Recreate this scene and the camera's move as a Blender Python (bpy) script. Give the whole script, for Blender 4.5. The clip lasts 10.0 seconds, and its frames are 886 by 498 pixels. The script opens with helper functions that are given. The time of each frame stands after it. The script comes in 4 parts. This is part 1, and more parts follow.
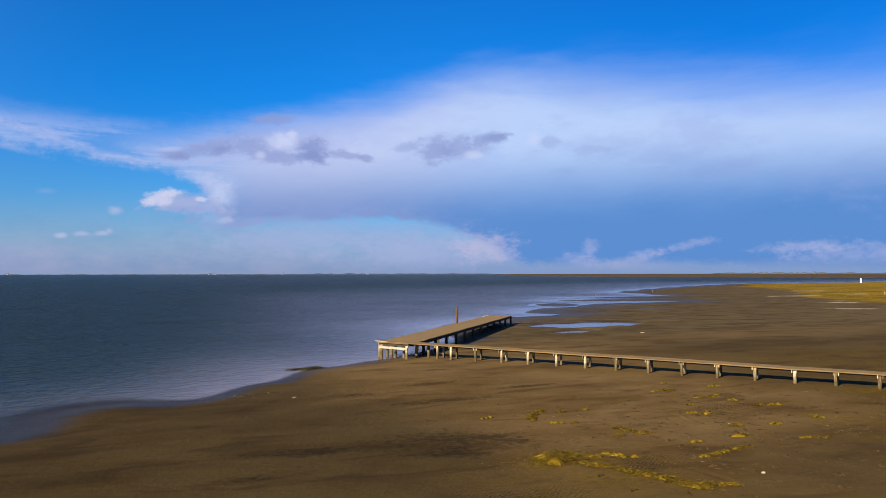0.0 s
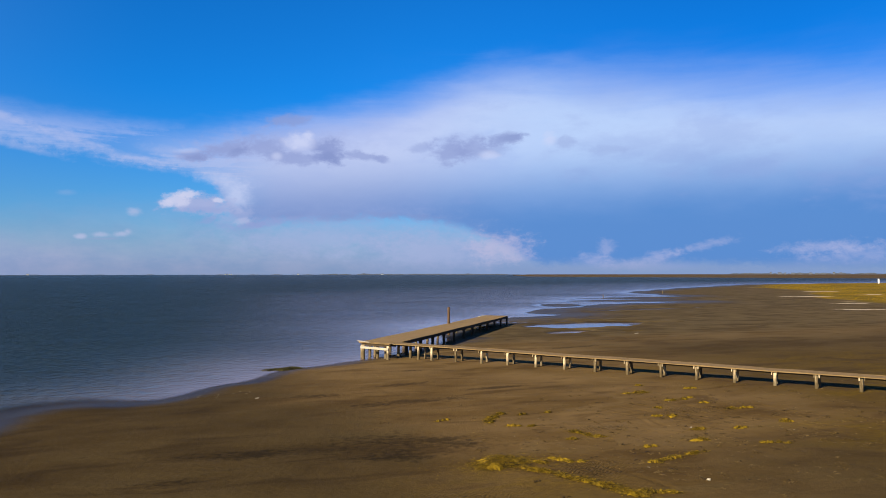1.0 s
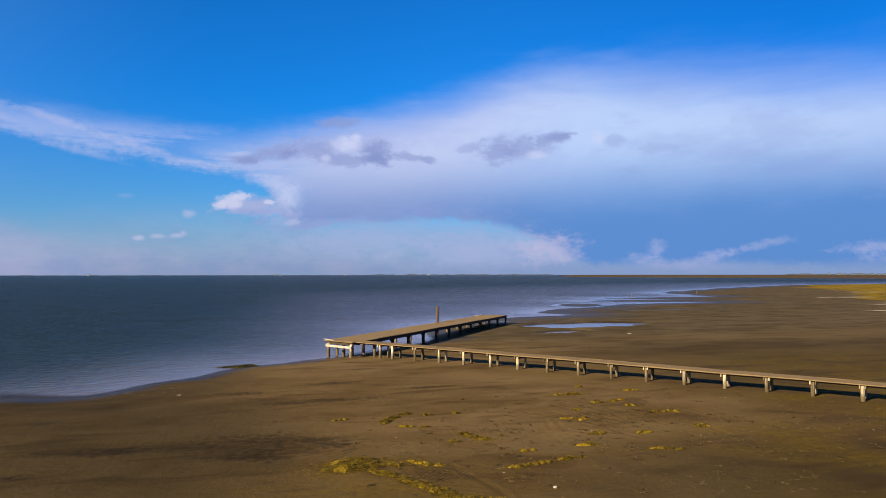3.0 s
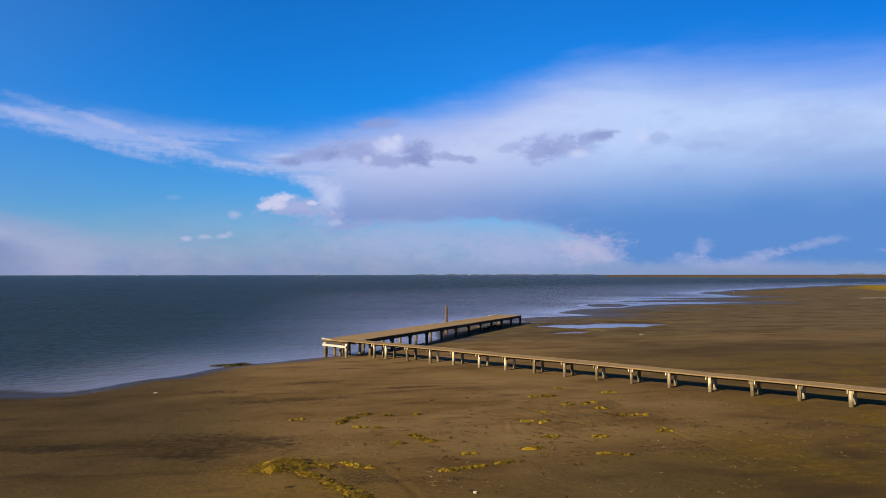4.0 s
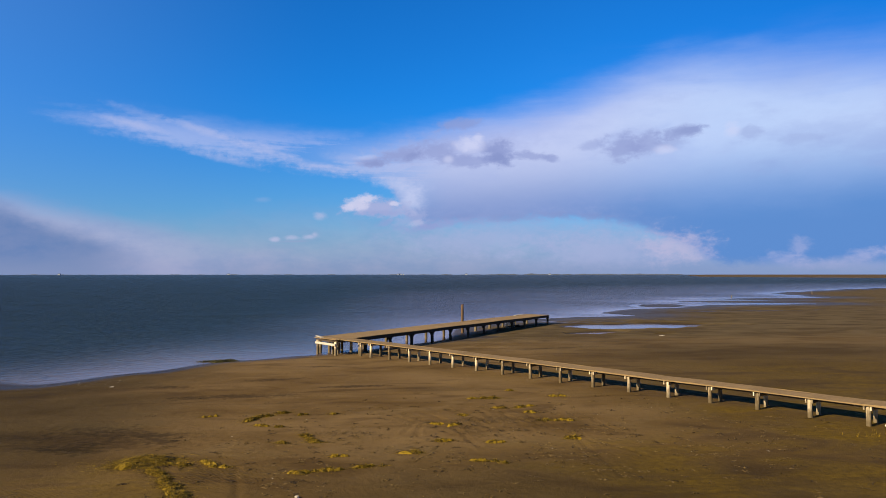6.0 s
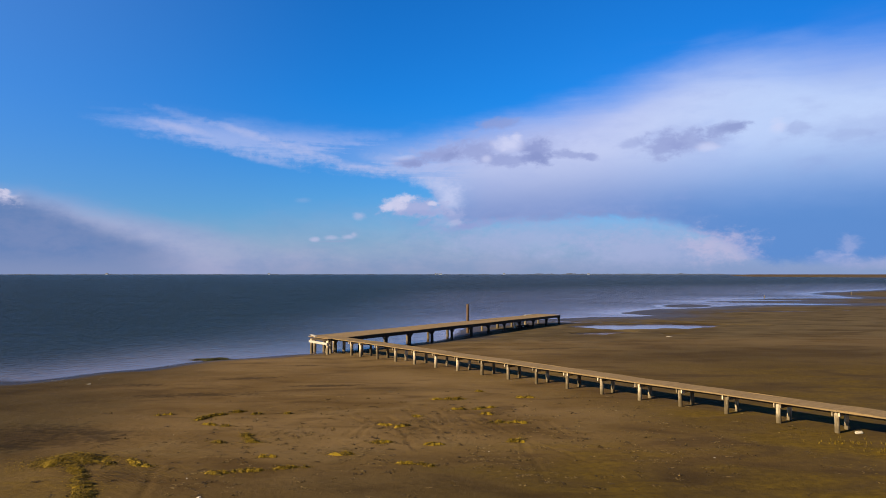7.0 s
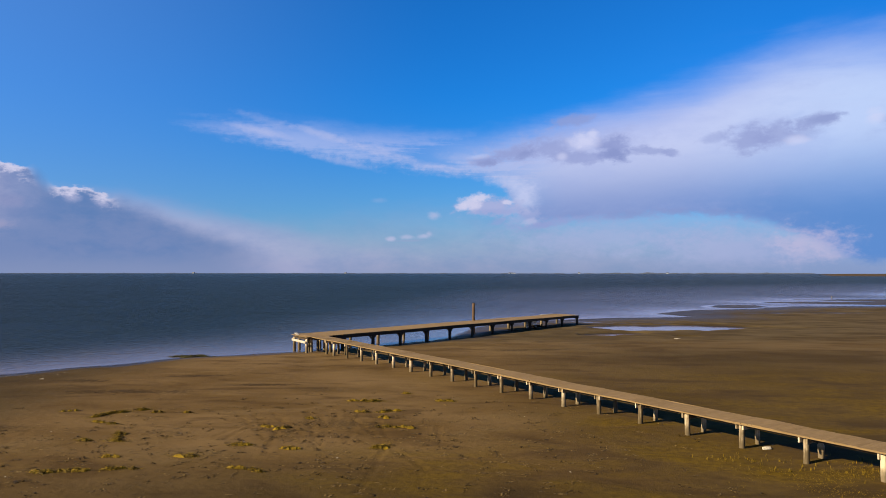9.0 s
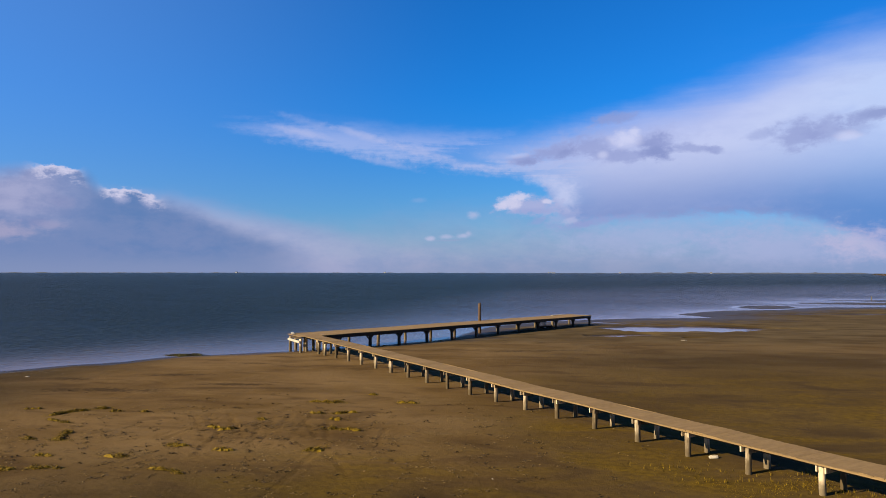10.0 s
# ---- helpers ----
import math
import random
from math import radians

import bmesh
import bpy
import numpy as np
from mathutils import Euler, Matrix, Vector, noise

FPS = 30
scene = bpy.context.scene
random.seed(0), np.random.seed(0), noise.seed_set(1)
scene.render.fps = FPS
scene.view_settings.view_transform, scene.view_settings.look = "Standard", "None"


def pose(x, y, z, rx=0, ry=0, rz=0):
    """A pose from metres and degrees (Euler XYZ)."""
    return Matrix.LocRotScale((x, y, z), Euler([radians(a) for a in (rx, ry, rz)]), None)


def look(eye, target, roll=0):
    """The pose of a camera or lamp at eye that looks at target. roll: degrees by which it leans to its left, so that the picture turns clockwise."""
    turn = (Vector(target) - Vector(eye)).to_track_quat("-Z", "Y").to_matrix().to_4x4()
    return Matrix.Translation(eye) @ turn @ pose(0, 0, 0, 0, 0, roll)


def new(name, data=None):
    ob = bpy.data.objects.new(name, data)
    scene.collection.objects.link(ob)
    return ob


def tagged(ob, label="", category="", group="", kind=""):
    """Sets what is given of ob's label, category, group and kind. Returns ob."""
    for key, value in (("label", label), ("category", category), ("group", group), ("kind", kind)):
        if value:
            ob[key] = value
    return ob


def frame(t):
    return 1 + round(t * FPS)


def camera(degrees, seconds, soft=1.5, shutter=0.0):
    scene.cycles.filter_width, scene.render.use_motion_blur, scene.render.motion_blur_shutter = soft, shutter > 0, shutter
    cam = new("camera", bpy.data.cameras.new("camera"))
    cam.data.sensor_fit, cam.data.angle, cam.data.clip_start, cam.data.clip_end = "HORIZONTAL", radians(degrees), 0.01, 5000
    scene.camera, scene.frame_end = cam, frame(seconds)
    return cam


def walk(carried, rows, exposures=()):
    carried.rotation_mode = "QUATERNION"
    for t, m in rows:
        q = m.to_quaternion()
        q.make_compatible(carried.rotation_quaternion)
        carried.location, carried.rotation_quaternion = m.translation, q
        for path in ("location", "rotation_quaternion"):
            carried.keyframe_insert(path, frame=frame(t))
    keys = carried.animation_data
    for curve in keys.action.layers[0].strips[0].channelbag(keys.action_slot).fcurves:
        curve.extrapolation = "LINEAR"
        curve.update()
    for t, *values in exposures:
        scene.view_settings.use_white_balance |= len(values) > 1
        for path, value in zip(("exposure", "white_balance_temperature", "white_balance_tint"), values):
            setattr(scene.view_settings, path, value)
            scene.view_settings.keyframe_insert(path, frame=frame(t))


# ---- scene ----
cam = camera(65.1, 10.0, soft=0.7)
PATH = [
    (0, pose(0.168, -1.763, 7.278, 91.989, 0.060, -18.403)),
    (0.5, pose(1.667, -1.772, 7.238, 92.015, 0.053, -17.772)),
    (1, pose(3.256, -1.844, 7.176, 92.028, 0.050, -17.135)),
    (1.5, pose(4.950, -1.988, 7.100, 92.039, 0.050, -16.497)),
    (2, pose(6.746, -2.142, 7.019, 92.051, 0.052, -15.626)),
    (2.5, pose(8.623, -2.327, 6.945, 92.064, 0.053, -14.599)),
    (4, pose(14.564, -2.677, 6.826, 92.068, 0.036, -9.835)),
    (4.5, pose(16.555, -2.710, 6.789, 92.069, 0.030, -8.081)),
    (5, pose(18.565, -2.735, 6.752, 92.067, 0.024, -6.389)),
    (5.5, pose(20.545, -2.604, 6.711, 92.056, 0.019, -4.761)),
    (7, pose(26.473, -1.860, 6.600, 92.017, -0.007, -0.008)),
    (7.5, pose(28.511, -1.448, 6.583, 92.003, -0.017, 1.556)),
    (8, pose(30.563, -1.019, 6.568, 91.984, -0.027, 3.120)),
    (8.5, pose(32.587, -0.539, 6.553, 91.964, -0.037, 4.604)),
    (9, pose(34.552, -0.041, 6.536, 91.938, -0.048, 6.164)),
    (9.5, pose(36.456, 0.505, 6.534, 91.916, -0.057, 7.811)),
    (10, pose(38.330, 1.105, 6.548, 91.903, -0.067, 9.419)),
]
walk(cam, PATH, [(0, 1.0, 6450, 9.0), (5, 1.0, 6560, 11.0), (10, 1.0, 6640, 13.0)])

# ---- sky and sun ----
SUN_WAY = Vector((-0.86, -0.51, 0.0)).normalized()  # level direction towards the sun
SUN_UP = radians(26)
SEA = -0.45                                          # water level

world = bpy.data.worlds.new("sky")
scene.world = world
world.use_nodes = True


class Nodes:
    """Short hands to write a node tree."""

    def __init__(self, tree):
        self.tree = tree
        tree.nodes.clear()

    def add(self, kind, values=(), operation="", attribute=""):
        node = self.tree.nodes.new(kind)
        if operation:
            node.operation = operation
        if attribute:
            node.attribute_name = attribute
        for key, value in (values.items() if isinstance(values, dict) else enumerate(values)):
            self.put(node.inputs[key], value)
        return node

    def put(self, socket, value):
        if value is None:
            return
        if isinstance(value, bpy.types.NodeSocket):
            self.tree.links.new(value, socket)
        elif isinstance(value, bpy.types.Node):
            self.tree.links.new(value.outputs[0], socket)
        else:
            if socket.type == "RGBA" and len(value) == 3:
                value = (*value, 1)
            socket.default_value = value

    def math(self, op, a, b=None, c=None):
        return self.add("ShaderNodeMath", (a, b, c), operation=op).outputs[0]

    def vmath(self, op, a, b=None):
        return self.add("ShaderNodeVectorMath", (a, b), operation=op).outputs[0]

    def ramp01(self, value, low, high, out0=0.0, out1=1.0):
        """Smooth step of value from low to high."""
        node = self.add("ShaderNodeMapRange", {"Value": value, "From Min": low, "From Max": high, "To Min": out0, "To Max": out1})
        node.interpolation_type = "SMOOTHSTEP"
        return node.outputs[0]

    def linear(self, value, low, high, out0=0.0, out1=1.0):
        return self.add("ShaderNodeMapRange", {"Value": value, "From Min": low, "From Max": high, "To Min": out0, "To Max": out1}).outputs[0]

    def mix(self, fac, a, b, blend="MIX"):
        node = self.add("ShaderNodeMix")
        node.data_type, node.blend_type = "RGBA", blend
        self.put(node.inputs[0], fac)
        self.put(node.inputs[6], a)
        self.put(node.inputs[7], b)
        return node.outputs[2]

    def noise(self, vector, scale, detail=4.0, rough=0.55, distort=0.0):
        return self.add("ShaderNodeTexNoise", {"Vector": vector, "Scale": scale, "Detail": detail, "Roughness": rough, "Distortion": distort}).outputs[0]

    def mapped(self, vector, scale=(1, 1, 1), turn=0.0, shift=(0, 0, 0)):
        return self.add("ShaderNodeMapping", {"Vector": vector, "Location": shift, "Rotation": (0, 0, radians(turn)), "Scale": scale}).outputs[0]

    def curve(self, value, low, high, stops):
        """Piecewise smooth function of value: stops are (value, result from 0 to 1)."""
        fac = self.linear(value, low, high)
        ramp = self.add("ShaderNodeValToRGB", (fac,))
        ramp.color_ramp.interpolation = "B_SPLINE"
        el = ramp.color_ramp.elements
        while len(el) < len(stops):
            el.new(0.5)
        for e, (at, y) in zip(el, stops):
            e.position = (at - low) / (high - low)
        for e, (at, y) in zip(el, stops):
            e.color = (y, y, y, 1)
        return ramp.outputs[0]


n = Nodes(world.node_tree)
way = n.add("ShaderNodeTexCoord").outputs["Generated"]
split = n.add("ShaderNodeSeparateXYZ", (way,)).outputs
AZ = n.math("MULTIPLY", n.math("ARCTAN2", split[0], split[1]), 57.2958)   # degrees right of +y
EL = n.math("MULTIPLY", n.math("ARCSINE", split[2]), 57.2958)             # degrees above the horizon
flat = n.add("ShaderNodeCombineXYZ", (AZ, EL, 0.0)).outputs[0]

air = n.add("ShaderNodeTexSky")
air.sky_type, air.sun_disc, air.sun_elevation, air.sun_rotation = "NISHITA", False, SUN_UP, math.atan2(SUN_WAY.x, SUN_WAY.y)
air.air_density, air.dust_density, air.ozone_density = 1.0, 0.3, 3.0
sky = air.outputs[0]

soft = n.noise(n.mapped(flat, (0.06, 0.16, 1)), 1.0, 6.0, 0.6)
fine = n.noise(n.mapped(flat, (0.30, 0.62, 1), 0, (7, 3, 0)), 1.0, 8.0, 0.62)
puff = n.noise(n.mapped(flat, (0.62, 1.05, 1), 0, (2, 5, 0)), 1.0, 8.0, 0.6, 0.3)
tiny = n.noise(n.mapped(flat, (1.5, 2.3, 1), 0, (4, 1, 0)), 1.0, 7.0, 0.62, 0.2)
wisp = n.noise(n.mapped(flat, (0.075, 0.62, 1), 11, (3, 9, 0)), 1.0, 7.0, 0.62, 0.5)
veil = n.noise(n.mapped(flat, (0.05, 0.12, 1), -18, (1, 4, 0)), 1.0, 5.0, 0.55, 0.3)


def bent(value, *tex):
    for t, amount in tex:
        value = n.math("ADD", value, n.math("MULTIPLY", n.math("SUBTRACT", t, 0.5), amount))
    return value


ruffle = bent(0.0, (puff, -0.8), (tiny, -0.6), (fine, -0.3))

chain = flat


def over(col, spots, paint, rag=3.0, sharp=0.45):
    """Ragged spots of cloud laid over a colour: middle, radii, turn in degrees, cover."""
    global chain
    for u, v, ru, rv, turn, much in spots:
        at = n.add("ShaderNodeMapping", {"Vector": chain, "Location": (u, v, 0), "Rotation": (0, 0, radians(turn)), "Scale": (ru, rv, 1)})
        at.vector_type = "TEXTURE"
        reach = n.add("ShaderNodeVectorMath", (at,), operation="LENGTH").outputs["Value"]
        cover = n.ramp01(n.math("MULTIPLY_ADD", ruffle, rag, reach), 1.0, 1.0 - sharp, 0.0, much)
        col = n.mix(cover, col, paint)
    # each group of spots waits for the one before, or the tree grows too wide to be drawn
    chain = n.add("ShaderNodeVectorMath", (cover, (1e-6, 1e-6, 1e-6), flat), operation="MULTIPLY_ADD").outputs[0]
    return col


# clear sky, deeper overhead, with patchy haze towards the horizon
clear = n.mix(1.0, sky, n.mix(n.ramp01(EL, 2, 15), (0.36, 0.76, 1.22), (0.06, 0.80, 1.64)), "MULTIPLY")
clear = n.mix(n.ramp01(AZ, -4, -48, 0.0, 0.32), clear, (2.0, 3.8, 7.9))
clear = n.mix(n.ramp01(EL, 20, 55), clear, n.mix(1.0, clear, (0.5, 0.42, 0.40), "MULTIPLY"))
clear = n.mix(n.math("MULTIPLY", n.ramp01(AZ, 12, 46), n.ramp01(EL, 7, 15)), clear, n.mix(1.0, clear, (0.55, 0.78, 0.84), "MULTIPLY"))
haze = n.math("MULTIPLY", n.ramp01(bent(EL, (soft, 5.0), (veil, 5.0), (fine, 1.2)), 6.2, 0.4), 0.85)
haze_col = n.mix(n.ramp01(AZ, 34, -6), (2.5, 3.4, 6.1), n.mix(n.linear(fine, 0.35, 0.65), (2.6, 3.4, 5.8), (3.6, 3.9, 6.1)))
col = n.mix(haze, clear, haze_col)

# thin veil high in the east
col = n.mix(n.math("MULTIPLY", n.math("MULTIPLY", n.ramp01(AZ, 6, 26), n.ramp01(bent(EL, (veil, 12.0), (wisp, 4.0)), 19, 13)), 0.12), col, (2.6, 3.6, 8.6))

# anvil cloud: a thin tail in the west that widens to a broad white sheet
top = n.math("MULTIPLY", n.curve(AZ, -60, 80, [(-60, .42), (-34, .43), (-25, .41), (-14, .385), (-4, .35), (4, .395), (14, .46), (20, .545), (27, .545), (40, .465), (54, .43), (75, .45)]), 30)
low = n.math("MULTIPLY", n.curve(AZ, -60, 80, [(-60, .40), (-34, .41), (-25, .355), (-17, .315), (-9, .274), (-4, .262), (-1.6, .245), (-0.6, .20), (0.2, .14), (1.2, .12), (3, .136), (9, .145), (15, .15), (19, .125), (22.5, .065), (25, .02), (75, .0)]), 30)
edge = n.linear(AZ, -10, 40, 1.5, 3.8)
el_a = bent(EL, (soft, 3.0), (wisp, 1.5), (fine, 0.8))
upper = n.ramp01(n.math("DIVIDE", n.math("SUBTRACT", top, el_a), edge), -0.75, 0.85)
lower = n.ramp01(n.math("SUBTRACT", bent(EL, (soft, 0.9), (puff, 0.9), (fine, 0.6), (tiny, 0.8)), low), -0.35, 0.65)
tail = n.ramp01(bent(AZ, (wisp, 12.0), (tiny, 3.0)), -27, -19)
anvil = n.math("MULTIPLY", n.math("MULTIPLY", upper, lower), tail)
thin = n.math("MAXIMUM", n.ramp01(bent(wisp, (tiny, 0.15)), 0.38, 0.58), n.ramp01(AZ, -10, 4))
anvil = n.math("MULTIPLY", anvil, n.linear(thin, 0, 1, 0.15, n.linear(AZ, -14, 4, 0.62, 0.97)))

# the sheet's underside turns to blue-grey rain in the east
depth = n.math("SUBTRACT", bent(n.linear(AZ, 0, 40, 6.8, 7.3), (soft, 3.4), (veil, 3.4), (fine, 0.5)), EL)
under = n.ramp01(depth, -3.8, 2.8)
sheet_col = n.mix(n.ramp01(bent(soft, (veil, 0.8), (fine, 0.25)), 0.30, 0.62), n.mix(n.ramp01(AZ, 10, 28), (4.7, 5.5, 8.5), (4.2, 5.6, 9.0)), n.mix(n.ramp01(AZ, 10, 28), (5.9, 6.6, 9.2), (5.3, 6.8, 9.8)))
sheet_col = n.mix(n.ramp01(n.math("SUBTRACT", top, el_a), 4.0, -0.5, 0.0, 0.55), sheet_col, (3.0, 4.1, 8.4))
anvil_col = n.mix(under, sheet_col, n.mix(n.ramp01(AZ, 6, 26), (2.15, 3.1, 6.2), (1.05, 2.65, 6.3)))
col = n.mix(anvil, col, anvil_col)

# strands of the tail
col = over(col, ((-21.0, 11.2, 3.4, 0.45, -10, 0.6), (-20.5, 12.0, 3.2, 0.5, -14, 0.25), (-16.0, 11.1, 3.6, 0.45, -14, 0.55), (-11.5, 9.9, 4.2, 0.55, -15, 0.45), (-14.5, 9.0, 4.0, 0.4, -11, 0.35), (-7.5, 8.8, 4.0, 0.5, -8, 0.4), (-4.0, 9.3, 3.4, 0.7, -6, 0.4)), (4.5, 5.2, 8.2), 1.2, 0.95)
# slow shading within the sheet
shade = n.math("MULTIPLY", n.math("MULTIPLY", anvil, n.ramp01(AZ, -2, 8)), n.ramp01(bent(veil, (fine, 0.35), (soft, 0.5)), 0.52, 0.72, 0.0, 0.38))
col = n.mix(shade, col, (3.3, 4.2, 7.6))
# pale glow and streaks of cloud low under the sheet
col = over(col, ((9, 3.4, 15, 2.6, 0, 0.5),), (3.3, 4.2, 7.0), 1.0, 1.0)
col = over(col, ((16.5, 1.8, 8.5, 2.5, 0, 0.55), (6, 2.6, 9, 1.7, 0, 0.4)), (4.1, 4.6, 7.2), 1.2, 0.9)
col = over(col, ((21.8, 2.0, 3.6, 1.9, 0, 0.6),), (5.4, 5.1, 7.2), 1.6, 0.9)
col = over(col, ((30.4, 1.9, 1.0, 1.2, 20, 0.42), (29.6, 1.1, 2.4, 0.8, 0, 0.45), (34.0, 1.2, 3.2, 0.7, 12, 0.6), (38.0, 2.2, 2.8, 0.5, 14, 0.45), (33.0, 0.6, 6.0, 0.6, 0, 0.4), (46, 1.9, 4.5, 0.7, 4, 0.6), (49, 1.4, 7, 1.2, 4, 0.45), (60, 2.2, 8, 1.5, 5, 0.6)), (4.3, 4.7, 7.4), 2.0, 1.0)
# ragged lower edge of the sheet
col = over(col, ((4.6, 4.7, 2.4, 0.42, 4, 0.5), (8.6, 4.65, 2.6, 0.45, 0, 0.5), (12.4, 4.8, 2.4, 0.4, -3, 0.45), (15.6, 4.6, 2.0, 0.35, -6, 0.4), (1.9, 3.95, 1.3, 0.35, 0, 0.5)), (2.2, 3.05, 6.0), 1.5, 0.9)
# grey puffs before the sheet: soft shaded bodies, dark bases, paler heads
col = over(col, ((4.2, 10.2, 8.32, 1.95, 3, 0.495), (18.8, 10.2, 3.90, 1.69, 0, 0.385), (0, 9.7, 4.42, 0.91, 8, 0.44)), (3.6, 4.2, 7.2), 1.3, 0.9)
col = over(col, ((-2.8, 9.1, 1.95, 0.52, 3, 0.77), (-0.4, 9.7, 2.47, 0.78, 12, 0.715), (2.6, 10, 2.21, 1.17, 0, 0.605), (7.7, 9.9, 1.95, 1.37, -14, 0.92), (5.2, 9.3, 3.12, 0.72, -2, 0.66), (10.4, 9.6, 2.60, 0.52, -8, 0.66), (12, 9.4, 1.30, 0.36, -10, 0.44), (4.6, 12.2, 2.47, 0.65, 3, 0.66),
                 (17.8, 10, 2.08, 1.43, 0, 0.66), (19.6, 10.2, 1.69, 1.17, 10, 0.55), (15.4, 10.3, 1.69, 0.52, 10, 0.385), (22.3, 11, 2.34, 0.72, 8, 0.715), (21.6, 10.2, 1.56, 0.52, 0, 0.385), (27.2, 10.5, 1.17, 0.78, 0, 0.33), (30.7, 9.9, 2.34, 0.52, 0, 0.22)), (2.75, 3.4, 6.4), 1.5, 0.7)
col = over(col, ((7.9, 9.5, 1.43, 0.65, -20, 0.55), (-2.6, 9, 1.30, 0.33, 3, 0.495), (22.9, 11.1, 1.56, 0.39, 8, 0.44), (0.6, 9.6, 1.17, 0.45, 10, 0.44)), (2.2, 2.85, 5.7), 1.4, 0.8)
col = over(col, ((5.4, 10.6, 1.69, 0.98, 0, 0.825), (6.1, 11.1, 0.78, 0.45, 0, 0.66), (3.6, 9.4, 0.65, 0.45, 0, 0.55), (20.9, 9.7, 1.17, 0.52, 0, 0.55), (25.9, 10.9, 0.78, 0.78, 0, 0.55), (-3.2, 9.5, 1.30, 0.33, 5, 0.33)), (6.2, 6.7, 9.2), 1.3, 0.85)
# cumulus at the western corner of the sheet: the lit wall, the grey body with white heads, the torn base
col = over(col, ((0.5, 6.1, 1.69, 1.69, 0, 0.66), (-0.4, 7.3, 3.12, 0.91, -8, 0.44)), (6.0, 6.6, 9.1), 1.0, 1.0)
col = over(col, ((-2.6, 5.45, 3.12, 0.98, 0, 0.92), (-1, 5.2, 2.08, 0.91, 0, 0.66), (0.4, 4.5, 2.08, 0.91, 0, 0.495)), (3.8, 4.4, 7.2), 1.5, 0.65)
col = over(col, ((-3.9, 5.7, 1.30, 0.78, 0, 0.825), (-3.1, 6.15, 1.04, 0.55, 0, 0.88), (-0.8, 5.75, 0.65, 0.26, 0, 0.77), (-4.5, 5.4, 0.78, 0.52, 0, 0.66), (1, 4.2, 1.04, 0.39, 8, 0.275)), (6.2, 6.4, 8.5), 1.5, 0.7)
col = over(col, ((-2, 5, 2.34, 0.39, 0, 0.44), (-1.6, 4.2, 1.17, 0.42, 15, 0.55), (1.8, 3.8, 2.34, 0.39, 10, 0.605), (3.4, 4.2, 2.60, 0.39, 8, 0.55), (-0.4, 3.8, 1.04, 0.26, 0, 0.33)), (2.9, 3.65, 6.7), 1.5, 0.75)
# small clouds low in the clear sky
col = over(col, ((-10.5, 2.75, 0.6, 0.3, 0, 0.7), (-9.2, 2.9, 0.9, 0.3, 0, 0.55), (-7.7, 3.0, 0.9, 0.32, 6, 0.6), (-7.3, 3.2, 0.4, 0.28, 0, 0.5), (-6.9, 4.7, 0.75, 0.45, 0, 0.55), (-11.4, 5.9, 0.9, 0.3, 0, 0.15)), (5.0, 5.3, 7.6), 1.0, 0.9)
col = over(col, ((-8.9, 2.62, 2.0, 0.16, 2, 0.5),), (3.0, 3.7, 6.0), 1.0, 0.9)
col = n.mix(n.ramp01(bent(EL, (fine, 0.6)), 1.5, 0.0, 0.0, 0.4), col, (2.0, 2.8, 4.7))

# cumulus bank in the west: a pale fringe, then the shaded body with white heads
fringe_top = n.math("MULTIPLY", n.curve(AZ, -90, 0, [(-90, .50), (-60, .60), (-36, .62), (-30, .58), (-26, .49), (-22, .41), (-18, .35), (-14, .28), (-9, .18), (0, .02)]), 10)
fringe = n.math("MULTIPLY", n.ramp01(n.math("SUBTRACT", fringe_top, bent(EL, (soft, 1.6), (fine, 1.0))), -0.7, 1.3), n.ramp01(AZ, -8, -24, 0.0, 0.72))
col = n.mix(fringe, col, n.mix(n.ramp01(bent(soft, (fine, 0.5)), 0.35, 0.65), (2.9, 3.5, 6.0), (4.2, 4.4, 6.6)))
bank_top = n.math("MULTIPLY", n.curve(AZ, -90, 0, [(-90, .40), (-60, .62), (-46, .69), (-42, .70), (-40, .77), (-36.8, .75), (-35.7, .60), (-34.6, .66), (-32.4, .59), (-29, .47), (-26, .36), (-23, .26), (-20, .15), (-16, .02), (0, 0)]), 10)
heads = n.math("ADD", n.math("MULTIPLY", n.ramp01(AZ, -30.6, -32.4), n.ramp01(AZ, -36.2, -35.2)), n.math("MULTIPLY", n.ramp01(AZ, -36.4, -37.6), n.ramp01(AZ, -41.2, -39.4, 0.0, 1.0)))
bank_d = n.math("SUBTRACT", bank_top, bent(EL, (puff, n.linear(heads, 0, 1, 0.4, 1.2)), (tiny, n.linear(heads, 0, 1, 0.3, 1.1)), (fine, 0.5), (soft, 0.7)))
crisp = n.linear(heads, 0, 1, 1.3, 0.25)
bank = n.math("MULTIPLY", n.ramp01(n.math("DIVIDE", bank_d, crisp), -0.5, 0.9), n.ramp01(AZ, -17, -25, 0.0, 0.94))
rim = n.math("MULTIPLY", n.ramp01(bent(bank_d, (puff, -2.2), (fine, -0.8)), 0.95, 0.15), n.math("MULTIPLY", heads, 0.9))
pale = n.math("MULTIPLY", n.ramp01(bent(AZ, (fine, 3.0), (soft, 5.0)), -34.5, -41.5), n.ramp01(bent(EL, (soft, 1.5)), 2.4, 4.8))
dark = n.math("MULTIPLY", n.ramp01(bent(EL, (soft, 1.0), (fine, 0.6)), 0.0, 2.0), n.ramp01(bent(AZ, (soft, 6.0)), -19, -29))
